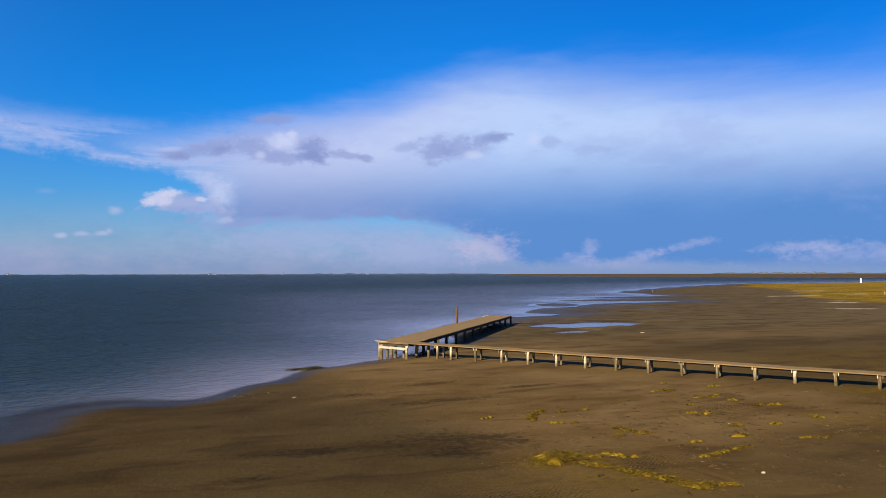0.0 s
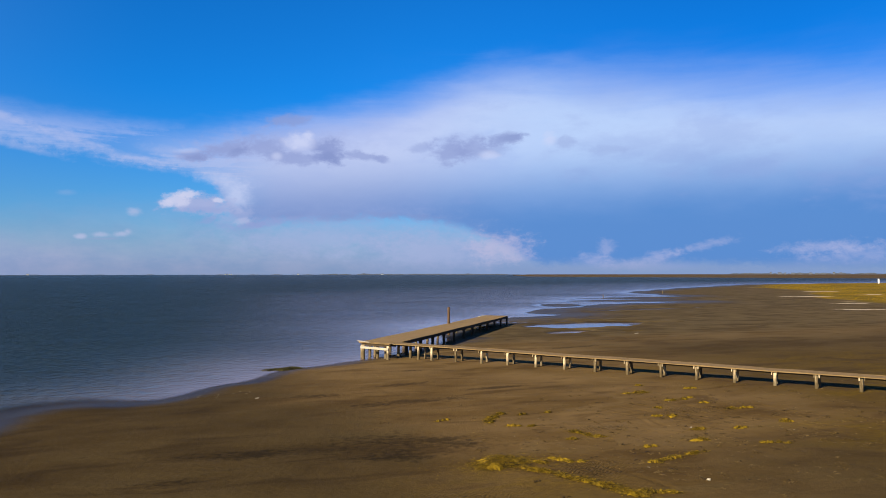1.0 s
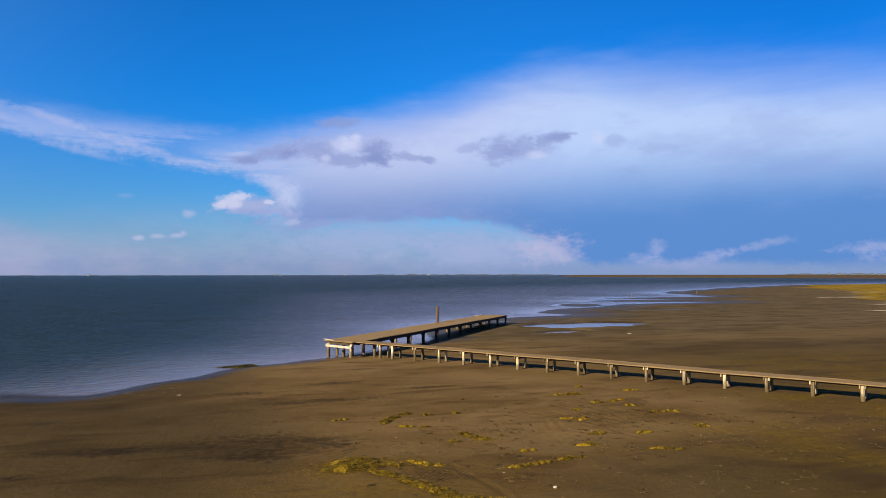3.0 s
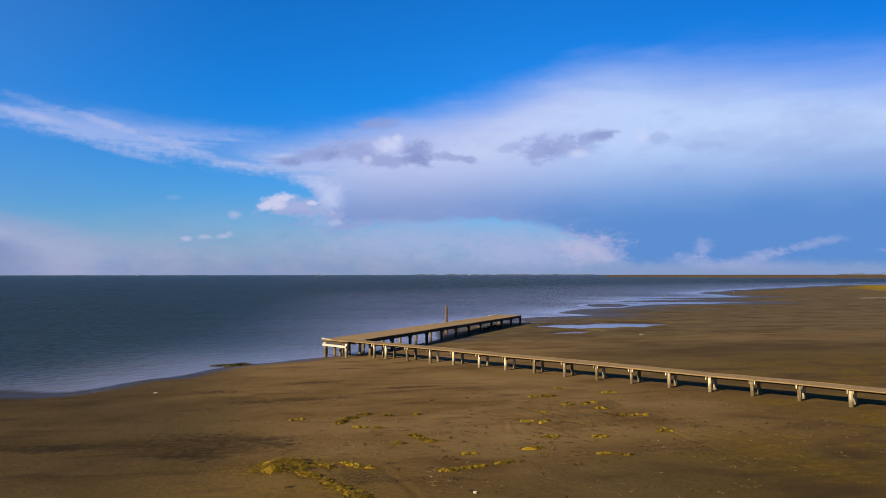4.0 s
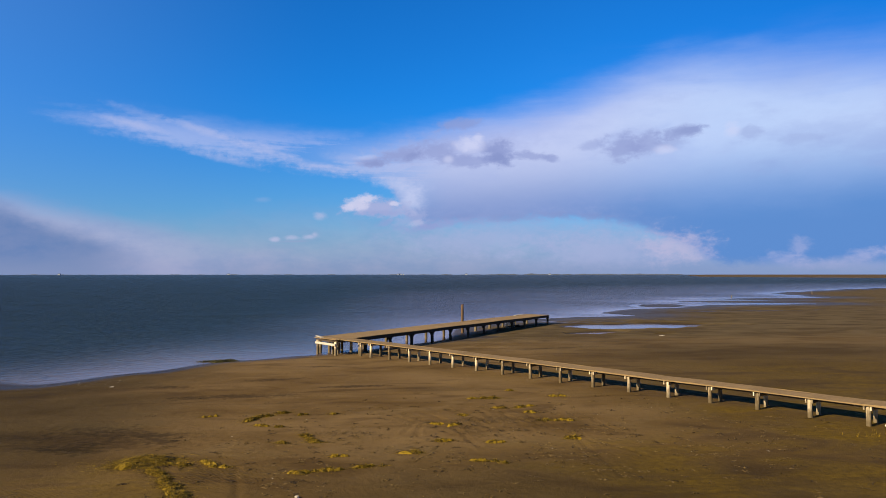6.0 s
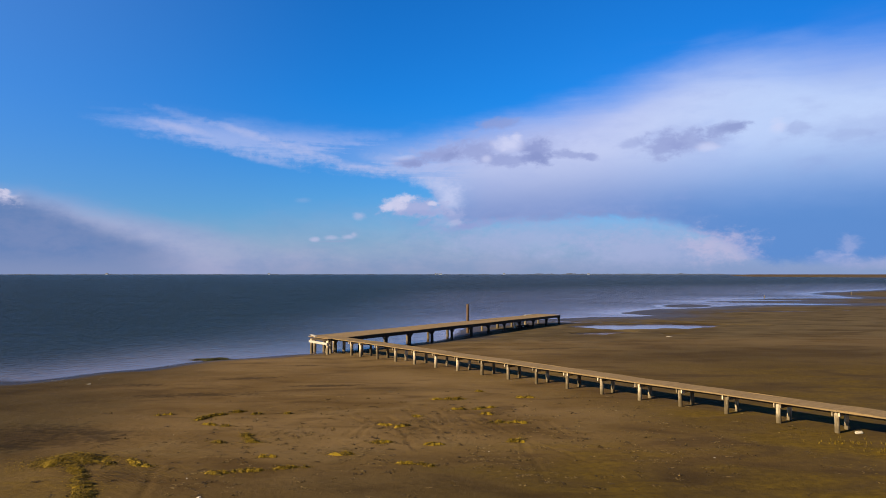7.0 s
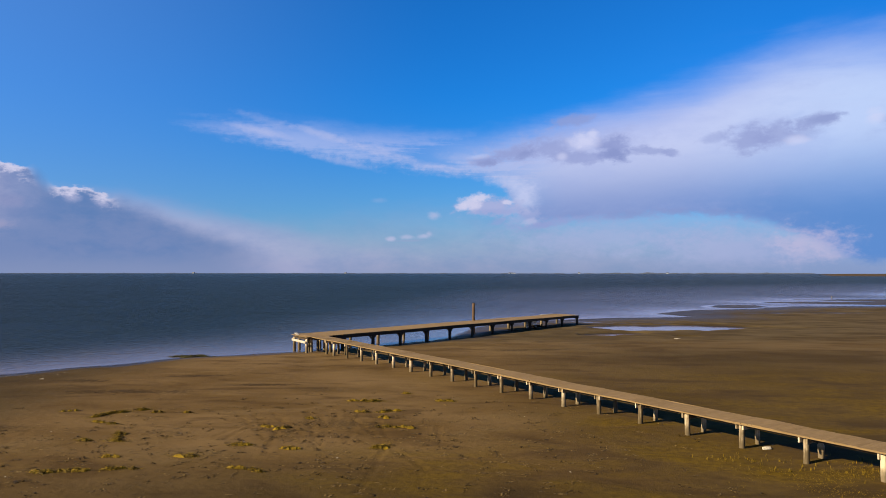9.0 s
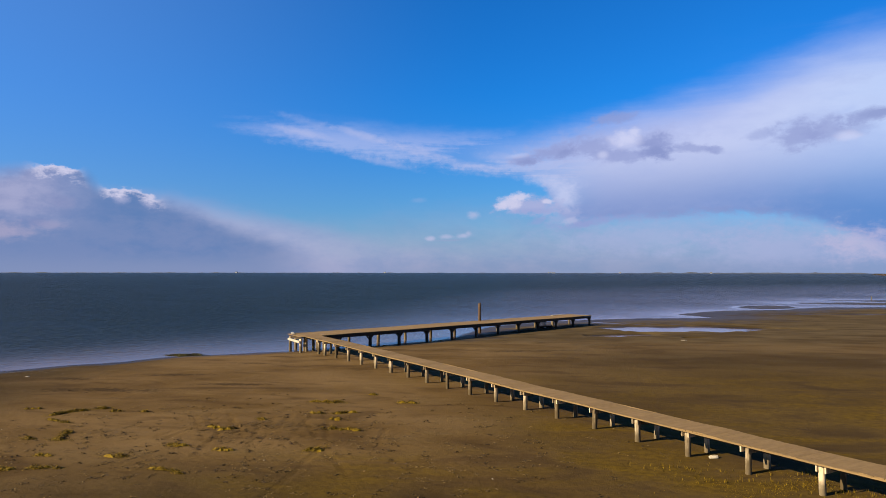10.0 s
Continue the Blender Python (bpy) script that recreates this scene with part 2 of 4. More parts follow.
bank_in = n.mix(dark, (2.05, 2.8, 4.9), n.mix(n.ramp01(bent(soft, (fine, 0.5), (puff, 0.25)), 0.36, 0.64), (1.02, 2.10, 4.6), (1.6, 2.45, 4.8)))
bank_in = n.mix(pale, bank_in, n.mix(n.ramp01(bent(fine, (puff, 0.5)), 0.35, 0.65), (2.5, 3.0, 5.3), (3.6, 3.9, 6.1)))
bank_in = over(bank_in, ((-42, 2.9, 3.2, 1.0, 0, 0.6), (-39.0, 3.3, 1.5, 0.5, 0, 0.4)), (4.5, 4.1, 5.8), 1.4, 0.9)
bank_in = over(bank_in, ((-39.9, 3.5, 1.3, 0.5, 0, 0.5), (-38.2, 5.0, 1.2, 0.8, 0, 0.35), (-42.5, 5.2, 1.6, 0.5, 0, 0.25)), (2.2, 2.6, 4.9), 1.4, 0.9)
bank_in = over(bank_in, ((-34.4, 5.5, 1.1, 0.5, -8, 0.6), (-32.4, 5.1, 0.9, 0.35, -12, 0.5)), (4.3, 4.6, 6.9), 1.4, 0.8)
bank_col = n.mix(rim, bank_in, (6.6, 6.6, 8.5))
col = n.mix(bank, col, bank_col)
back = n.add("ShaderNodeBackground", (col, 0.05))
n.add("ShaderNodeOutputWorld", (back,))

sun = new("sun", bpy.data.lights.new("sun", "SUN"))
sun.data.energy, sun.data.angle, sun.data.color = 5.0, radians(0.6), (1.0, 0.83, 0.58)
to_sun = Vector((SUN_WAY.x * math.cos(SUN_UP), SUN_WAY.y * math.cos(SUN_UP), math.sin(SUN_UP)))
sun.matrix_world = look(to_sun * 50, (0, 0, 0))


# ---- materials ----
def material(name):
    m = bpy.data.materials.new(name)
    m.use_nodes = True
    return m, Nodes(m.node_tree)


def finish(n, colour, rough, bump=None, strength=0.3, distance=0.02, **more):
    values = {"Base Color": colour, "Roughness": rough}
    values.update({k.replace("_", " "): v for k, v in more.items()})
    if bump is not None:
        values["Normal"] = n.add("ShaderNodeBump", {"Height": bump, "Strength": strength, "Distance": distance}).outputs[0]
    n.add("ShaderNodeOutputMaterial", (n.add("ShaderNodeBsdfPrincipled", values),))


def position(n):
    return n.add("ShaderNodeNewGeometry").outputs["Position"]


def sand_material():
    m, n = material("tidal_sand")
    p = position(n)
    z = n.add("ShaderNodeSeparateXYZ", (p,)).outputs[2]

    def layer(name):
        return n.add("ShaderNodeAttribute", attribute=name).outputs["Fac"]

    big = n.noise(n.mapped(p, (0.07, 0.13, 0), 30), 1.0, 5.0, 0.6)
    mid = n.noise(n.mapped(p, (0.20, 0.50, 0), 8, (5, 0, 0)), 1.0, 4.0, 0.52, 0.7)
    small = n.noise(n.mapped(p, (2.6, 3.4, 0)), 1.0, 6.0, 0.65)
    grain = n.noise(n.mapped(p, (28, 28, 0)), 1.0, 4.0, 0.7)
    colour = n.mix(n.ramp01(big, 0.36, 0.66), (0.092, 0.0560, 0.0175), (0.148, 0.0960, 0.0390))
    colour = n.mix(n.ramp01(mid, 0.50, 0.32, 0.0, 0.62), colour, (0.042, 0.024, 0.007))
    colour = n.mix(n.ramp01(mid, 0.53, 0.70, 0.0, 0.55), colour, (0.165, 0.112, 0.048))
    colour = n.mix(n.ramp01(small, 0.58, 0.76, 0.0, 0.35), colour, (0.150, 0.096, 0.034))
    colour = n.mix(n.ramp01(small, 0.40, 0.26, 0.0, 0.5), colour, (0.036, 0.0205, 0.005))
    colour = n.mix(n.linear(grain, 0.3, 0.7, 0.0, 0.2), colour, (0.140, 0.088, 0.030))
    stain = n.ramp01(bent_by(n, bent_by(n, layer("stain"), mid, 2.2), small, 2.6), 0.30, 1.25)
    colour = n.mix(n.math("MULTIPLY", stain, 0.80), colour, (0.030, 0.018, 0.006))
    # damp sand, and the lens's dark corners painted into the ground
    moist_vignette = n.ramp01(bent_by(n, layer("moist_vignette"), mid, 0.5), 0.10, 0.95)
    colour = n.mix(n.math("MULTIPLY", moist_vignette, 0.85), colour, n.mix(1.0, colour, (0.30, 0.32, 0.27), "MULTIPLY"))
    algae = n.math("MULTIPLY", layer("algae"), n.ramp01(bent_by(n, mid, big, 0.6), 0.30, 0.75))
    colour = n.mix(n.math("MULTIPLY", algae, 0.75), colour, n.mix(n.ramp01(small, 0.35, 0.65), (0.064, 0.039, 0.002), (0.122, 0.075, 0.003)))
    mud = n.math("MULTIPLY", layer("mud"), n.ramp01(bent_by(n, big, mid, 0.5), 0.25, 0.7, 0.35, 0.85))
    colour = n.mix(mud, colour, n.mix(n.ramp01(mid, 0.35, 0.65), (0.066, 0.048, 0.020), (0.112, 0.083, 0.040)))
    wet = n.ramp01(n.math("ADD", z, n.math("MULTIPLY", n.math("SUBTRACT", mid, 0.5), 0.10)), -0.29, -0.42)
    colour = n.mix(n.math("MULTIPLY", wet, 0.8), colour, n.mix(1.0, colour, (0.42, 0.44, 0.50), "MULTIPLY"))
    green = layer("marsh")
    tuft = n.noise(n.mapped(p, (0.05, 0.08, 0), 20), 1.0, 7.0, 0.7)
    grassy = n.ramp01(bent_by(n, green, tuft, 0.9), 0.3, 0.55)
    rim = n.math("MULTIPLY", n.ramp01(green, 0.02, 0.3), n.ramp01(tuft, 0.50, 0.60))
    colour = n.mix(n.math("MULTIPLY", rim, 0.7), colour, (0.26, 0.20, 0.12))
    colour = n.mix(grassy, colour, n.mix(n.ramp01(tuft, 0.40, 0.62), (0.195, 0.122, 0.006), (0.085, 0.062, 0.004)))
    colour = n.mix(n.math("MULTIPLY", n.ramp01(green, 0.5, 0.9), n.ramp01(tuft, 0.66, 0.72)), colour, (0.24, 0.185, 0.11))
    colour = n.mix(n.ramp01(bent_by(n, layer("bare"), tuft, 0.8), 0.32, 0.6), colour, (0.46, 0.38, 0.28))
    colour = n.mix(layer("far_land"), colour, n.mix(n.ramp01(tuft, 0.35, 0.6), (0.058, 0.038, 0.017), (0.095, 0.064, 0.030)))
    ripple = n.add("ShaderNodeTexWave", {"Vector": n.mapped(p, (1, 1, 0), 62), "Scale": 1.9, "Distortion": 5.0, "Detail": 3.0, "Detail Scale": 1.5}).outputs[1]
    ripples = n.math("MULTIPLY", ripple, n.math("MULTIPLY", layer("ripple"), 1.8))
    bump = n.math("ADD", n.math("ADD", n.math("MULTIPLY", small, 0.9), n.math("MULTIPLY", grain, 0.22)), n.math("ADD", ripples, n.math("MULTIPLY", mid, 1.0)))
    finish(n, colour, n.math("SUBTRACT", 0.92, n.math("MULTIPLY", wet, 0.40)), bump, 0.7, 0.06, Specular_IOR_Level=n.linear(wet, 0, 1, 0.05, 0.35))
    return m


def bent_by(n, value, tex, amount):
    return n.math("ADD", value, n.math("MULTIPLY", n.math("SUBTRACT", tex, 0.5), amount))


def water_material():
    m, n = material("bay_water")
    p = position(n)
    calm = n.add("ShaderNodeAttribute", attribute="shallow").outputs["Fac"]
    silt_sheen = n.add("ShaderNodeAttribute", attribute="silt_sheen").outputs["Fac"]
    swell = n.noise(n.mapped(p, (0.30, 0.36, 0), -8), 1.0, 3.0, 0.6)
    chop = n.noise(n.mapped(p, (0.95, 1.10, 0), -14), 1.0, 4.0, 0.62, 0.4)
    rip = n.noise(n.mapped(p, (4.5, 5.5, 0), -14), 1.0, 3.0, 0.6)
    gust = n.noise(n.mapped(p, (0.010, 0.05, 0), -10), 1.0, 4.0, 0.6)
    streak = n.noise(n.mapped(p, (0.04, 0.10, 0), -6), 1.0, 5.0, 0.65)
    waves = n.math("ADD", n.math("ADD", n.math("MULTIPLY", swell, 0.8), n.math("MULTIPLY", chop, 0.8)), n.math("MULTIPLY", rip, 0.15))
    still = n.linear(n.math("POWER", calm, 0.4), 0, 1.0, 1.0, 0.01)
    waves = n.math("MULTIPLY", waves, n.math("MULTIPLY", still, n.math("MULTIPLY", n.linear(gust, 0.3, 0.7, 0.9, 1.12), n.ramp01(streak, 0.3, 0.7, 0.85, 1.15))))
    deep = n.mix(n.ramp01(streak, 0.36, 0.66), (0.0075, 0.0135, 0.0115), (0.0110, 0.0180, 0.0160))
    # inshore silt tint, which also paints in the white cloud sheet's reflection
    deep = n.mix(n.math("MULTIPLY", silt_sheen, n.ramp01(bent_by(n, gust, streak, 0.6), 0.3, 0.6, 0.7, 1.0)), deep, (0.038, 0.041, 0.051))
    colour = n.mix(calm, deep, (0.150, 0.128, 0.136))
    normal = n.add("ShaderNodeBump", {"Height": waves, "Strength": 1.0, "Distance": 0.75}).outputs[0]
    edge = n.add("ShaderNodeAttribute", attribute="depth").outputs["Fac"]
    body = n.add("ShaderNodeBsdfDiffuse", {"Color": colour, "Normal": normal})
    gloss = n.add("ShaderNodeBsdfAnisotropic", {"Color": n.mix(calm, n.mix(silt_sheen, (0.72, 0.77, 0.77), (0.86, 0.80, 0.80)), (0.94, 0.84, 0.82)), "Roughness": n.linear(calm, 0, 1, 0.25, 0.16), "Normal": normal})
    shine = n.math("MULTIPLY", n.add("ShaderNodeFresnel", {"IOR": 1.333, "Normal": normal}).outputs[0], n.math("ADD", n.linear(silt_sheen, 0, 1, 0.50, 0.94), n.math("MULTIPLY", calm, 0.34)))
    blend = n.add("ShaderNodeMixShader", (shine, body, gloss))
    lapping = n.ramp01(bent_by(n, edge, streak, 0.3), 0.0, 1.0)
    blend = n.add("ShaderNodeMixShader", (lapping, n.add("ShaderNodeBsdfTransparent"), blend))
    n.add("ShaderNodeOutputMaterial", (blend,))
    return m


def wood_material(name, dark, light, stain=0.0, along=(1, 14, 14), vary=0.13, low=0.15, high=0.75):
    """Weathered wood; grain runs along the object's own x, or z for piles."""
    m, n = material(name)
    p = n.add("ShaderNodeTexCoord").outputs["Object"]
    rnd = n.add("ShaderNodeObjectInfo").outputs["Random"]
    isl = n.add("ShaderNodeNewGeometry").outputs["Random Per Island"]
    p2 = n.vmath("ADD", p, n.add("ShaderNodeCombineXYZ", (n.math("MULTIPLY", rnd, 31.0), n.math("MULTIPLY", isl, 17.0), n.math("MULTIPLY", rnd, 7.0))).outputs[0])
    grain = n.noise(n.mapped(p2, along), 2.0, 6.0, 0.65)
    blotch = n.noise(p2, 1.3, 5.0, 0.6)
    fac = n.math("ADD", n.math("MULTIPLY", grain, 0.6), n.math("ADD", n.math("MULTIPLY", n.math("SUBTRACT", rnd, 0.5), vary), n.math("MULTIPLY", n.math("SUBTRACT", blotch, 0.3), 0.5)))
    colour = n.mix(n.ramp01(fac, low, high), dark, light)
    if stain:
        z = n.add("ShaderNodeSeparateXYZ", (position(n),)).outputs[2]
        wet = n.ramp01(n.math("ADD", z, n.math("MULTIPLY", n.math("SUBTRACT", blotch, 0.5), 0.9)), 0.62, 0.10)
        colour = n.mix(n.math("MULTIPLY", wet, stain), colour, (0.080, 0.058, 0.026))
    finish(n, colour, 0.85, grain, 0.5, 0.012, Specular_IOR_Level=0.2)
    return m


def leaf_material(name, a, b):
    m, n = material(name)
    isl = n.add("ShaderNodeNewGeometry").outputs["Random Per Island"]
    p = position(n)
    t = n.math("ADD", n.math("MULTIPLY", n.noise(p, 1.5, 4.0, 0.6), 0.3), n.math("MULTIPLY", n.noise(p, 13.0, 4.0, 0.65), 0.6))
    colour = n.mix(n.ramp01(n.math("ADD", n.math("MULTIPLY", isl, 0.45), t), 0.44, 0.90), a, b)
    finish(n, colour, 0.8, n.noise(p, 40.0), 0.4, 0.01, Specular_IOR_Level=0.2)
    return m


def stone_material(name, a, b, scale=6.0):
    m, n = material(name)
    p = n.add("ShaderNodeTexCoord").outputs["Object"]
    t = n.noise(p, scale, 6.0, 0.65)
    finish(n, n.mix(n.ramp01(t, 0.3, 0.7), a, b), 0.85, t, 0.5, 0.02)
    return m


SAND = sand_material()
WATER = water_material()
DECK = wood_material("weathered_deck", (0.160, 0.106, 0.044), (0.262, 0.176, 0.074), vary=0.02)
PILE = wood_material("weathered_pile", (0.085, 0.060, 0.028), (0.66, 0.54, 0.34), 0.85, (9, 9, 0.8), 0.35, 0.20, 0.66)
# brown timber beneath the decks, with the shade there put into its colour
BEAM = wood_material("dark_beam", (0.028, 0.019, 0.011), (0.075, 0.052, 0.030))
PALE = wood_material("bleached_board", (0.32, 0.28, 0.21), (0.52, 0.47, 0.37))
RUST = wood_material("red_brown_pole", (0.055, 0.033, 0.016), (0.135, 0.080, 0.036), 0.0, (14, 14, 1))
WEED = leaf_material("olive_weed", (0.026, 0.016, 0.001), (0.215, 0.138, 0.004))
MAT = leaf_material("dark_green_weed", (0.010, 0.010, 0.002), (0.060, 0.052, 0.006))
DRY = leaf_material("dry_wrack", (0.026, 0.016, 0.004), (0.175, 0.115, 0.034))
ROTTEN = leaf_material("rotten_wrack", (0.016, 0.010, 0.003), (0.085, 0.052, 0.010))
GRASS = leaf_material("marsh_grass", (0.085, 0.058, 0.004), (0.250, 0.160, 0.006))
SHELL = stone_material("pale_debris", (0.30, 0.26, 0.18), (0.48, 0.43, 0.32))
WHITE = stone_material("plain_white", (0.6, 0.6, 0.6), (0.8, 0.8, 0.8), 0.3)
TOWN = stone_material("hazy_walls", (0.060, 0.075, 0.10), (0.085, 0.10, 0.13), 0.02)
COTTAGE = stone_material("pale_walls", (0.22, 0.23, 0.25), (0.30, 0.31, 0.33), 0.02)
FAR_TREE = stone_material("far_trees", (0.05, 0.06, 0.075), (0.08, 0.09, 0.11), 0.02)


# ---- ground and water ----
# line of the shore, the land on its right hand
SHORE = [(-400, -20), (-60, 27), (-20, 33.5), (-9.2, 35.4), (-8.0, 37.6), (-8.1, 40.2), (-7.0, 42.6), (-4.7, 43.4), (-2.3, 42.8), (-0.6, 43.0), (0.8, 44.9),
         (2.0, 47.2), (4.6, 49.1), (6.2, 52.0), (8, 54.5), (11.0, 56.2), (14.4, 58.8), (19, 61.8), (22, 65.5), (26, 71), (28.2, 76), (28.6, 81), (29.5, 88),
         (32.5, 95), (38, 101), (43, 105), (47, 107.6), (50.4, 109.8), (54, 110.4), (59, 112.2), (62.5, 114.2), (60, 117.2), (58.4, 120.8), (60.6, 125),
         (63.4, 128.8), (67.6, 134.2), (75, 137.2), (80.5, 140.2), (84, 145), (92, 151), (104, 153.5), (124, 155.8), (111, 161.5), (99, 165.5), (91, 170.6),
         (97, 174.8), (110, 175.6), (124, 177.4), (113, 183), (106.4, 190.6), (118, 192), (132, 193.5), (150, 197.5), (148, 206), (152, 220), (152.6, 236), (166, 252),
         (203, 284.5), (240, 315), (283, 345.5), (320, 376), (380, 403), (530, 430), (700, 482), (4600, 1500), (4600, -700), (-400, -700)]
# low islets off the flats: x, y, half length, half width, turn in degrees
ISLETS = [(79.6, 149.6, 7.6, 4.6, 62), (118, 186.6, 15, 1.3, -14)]
# flat marsh on the other side of the bay
OTHER = [(1100, 2600), (735, 1640), (770, 1280), (830, 1096), (905, 800), (1150, 640), (4600, 1900), (4600, 4700), (2080, 4700)]
# pools on the flats: x, y, half length, half width, turn in degrees, depth
POOLS = [(52.4, 88.6, 8.0, 4.2, 4, 0.6), (58.6, 92.2, 4.5, 1.5, -14, 0.5), (45.4, 78.9, 3.6, 1.9, 24, 0.8), (62.5, 90.6, 6, 1.1, -8, 0.36), (46.8, 97.8, 4.6, 0.7, -36, 0.5),
         (89, 125.6, 15, 1.0, 8, 0.5), (58, 96.6, 7, 0.6, -10, 0.4), (51.9, 75.2, 1.1, 0.4, -4, 0.42)]


def smooth(x, low, high):
    t = np.clip((x - low) / (high - low), 0, 1)
    return t * t * (3 - 2 * t)


def shore_distance(x, y, line):
    """Metres inside (+) or outside (-) of a closed line."""
    best = np.full(x.shape, 1e9)
    inside = np.zeros(x.shape, bool)
    for (ax, ay), (bx, by) in zip(line, line[1:] + line[:1]):
        ex, ey = bx - ax, by - ay
        t = np.clip(((x - ax) * ex + (y - ay) * ey) / (ex * ex + ey * ey), 0, 1)
        best = np.minimum(best, np.hypot(x - ax - t * ex, y - ay - t * ey))
        if ey:
            inside ^= ((ay > y) != (by > y)) & (x < ex * (y - ay) / ey + ax)
    return np.where(inside, best, -best)


RNG = np.random.default_rng(7)
WAVES = [(RNG.uniform(0, 2 * math.pi), RNG.uniform(0, 2 * math.pi), w) for w in (31, 17, 11, 7.3, 5.1, 3.7, 2.3, 1.7) for _ in range(3)]


def rough(x, y, shortest=0.0, longest=1e9):
    """Uneven ground as a sum of waves, about -1 to 1."""
    total, weight = np.zeros(np.shape(x)), 0.0
    for k, (turn, phase, w) in enumerate(WAVES):
        if shortest <= w <= longest:
            a = w ** 0.8
            u, v = x * math.cos(turn) + y * math.sin(turn), y * math.cos(turn) - x * math.sin(turn)
            total = total + a * np.sin(u * 2 * math.pi / w + phase + 1.7 * np.sin(v * 2 * math.pi / (w * 2.3) + k))
            weight += a
    return total / weight * 1.6


def land(x, y):
    x, y = np.asarray(x, float), np.asarray(y, float)
    d = shore_distance(x, y, SHORE)
    for px, py, a, b, turn in ISLETS:
        c, s = math.cos(radians(turn)), math.sin(radians(turn))
        u, v = ((x - px) * c + (y - py) * s) / a, ((y - py) * c - (x - px) * s) / b
        r = np.hypot(u, v)
        d = np.where(r < 1.5, np.maximum(d, (1 - r) * b), d)
    d = d + 0.5 * rough(x, y, 2.0, 20) * smooth(np.abs(y), 20, 60) * (1 + smooth(y, 150, 260) * 3)
    return d


# wheel ruts and drag marks on the sand: start, end, half width
RUTS = [((25.0, 60.5), (31.6, 68.8), 0.10), ((26.2, 59.4), (33.4, 68.0), 0.10), ((27.4, 58.6), (35.6, 66.4), 0.12), ((33, 57.2), (44, 60), 0.10),
        ((24.6, 32.5), (27.0, 25.5), 0.10), ((22.4, 31.2), (25.2, 26.8), 0.07), ((22.0, 30.8), (24.7, 26.4), 0.07), ((27.2, 31.8), (28.0, 26.2), 0.08),
        ((27.6, 32.4), (29.0, 28.6), 0.06), ((28.4, 30.6), (29.4, 27.0), 0.06), ((16.7, 22.3), (17.6, 18.4), 0.10), ((31.2, 29.6), (31.6, 26.6), 0.09),
        ((22.5, 26.8), (23.1, 29.8), 0.07), ((23.1, 26.4), (23.3, 30.4), 0.07), ((25.5, 24.4), (23.9, 31.0), 0.08), ((27.3, 25.2), (25.6, 31.3), 0.08), ((27.0, 26.6), (26.2, 31.9), 0.07),
        ((26.3, 32.5), (29.1, 27.1), 0.08), ((29.1, 27.1), (31.7, 22.8), 0.09), ((23.2, 31.6), (26.0, 27.2), 0.06), ((29.6, 26.2), (29.8, 20.5), 0.07)]


def height(x, y, fine=True):
    """Height of the ground."""
    x, y = np.asarray(x, float), np.asarray(y, float)
    d = land(x, y)
    reach = 9 + 42 * smooth(y, 58, 115)
    h = SEA + 0.42 * (1 - np.exp(-np.maximum(d, 0) / reach * 1.6)) - np.where(d < 0, np.minimum(-d * 0.07, 1.2), 0)
    h = h + 0.035 * rough(x, y, 3, 40) * np.clip(d / 5, 0, 1)
    h = h + 0.5 * smooth(d, 40, 120) * smooth(x, 120, 200)
    ragged = 0.25 * rough(x, y, 1.5, 12)
    for px, py, a, b, turn, deep in POOLS:
        c, s = math.cos(radians(turn)), math.sin(radians(turn))
        u, v = ((x - px) * c + (y - py) * s) / a, ((y - py) * c - (x - px) * s) / b
        r = np.hypot(u, v) + ragged
        h = h - deep * smooth(r, 1.35, 0.6) * np.clip((h - SEA + 0.12) / 0.3, 0, 1.2)
    if fine:
        h = h + 0.016 * rough(x, y, 1.0, 4) * np.clip(d / 3, 0, 1)
        h = h + 0.035 * rough(x * 0.6, y * 1.5, 1.6, 8) * np.clip(d / 4, 0, 1) * smooth(y, 56, 66) * smooth(y, 120, 95)
        for (ax, ay), (bx, by), w in RUTS:
            ex, ey = bx - ax, by - ay
            t = np.clip(((x - ax) * ex + (y - ay) * ey) / (ex * ex + ey * ey), 0, 1)
            q = np.hypot(x - ax - t * ex + 0.05 * np.sin(t * 7), y - ay - t * ey) / max(w, 0.075)
            h = h - 0.034 * np.exp(-q * q) + 0.012 * np.exp(-(q - 1.9) ** 2)
    far = shore_distance(x, y, OTHER)
    return np.maximum(h, np.where(far > -40, SEA + np.minimum(far * 0.05, 1.2), -9))


def spread(core_low, core_high, step, low, high, grow=1.09):
    """Coordinates that are dense between the cores and grow apart outside."""
    out = list(np.arange(core_low, core_high, step))
    d, at = step, out[-1]
    while at < high:
        d *= grow
        at += d
        out.append(min(at, high))
    d, at = step, out[0]
    while at > low:
        d *= grow
        at -= d
        out.insert(0, max(at, low))
    return np.array(out)


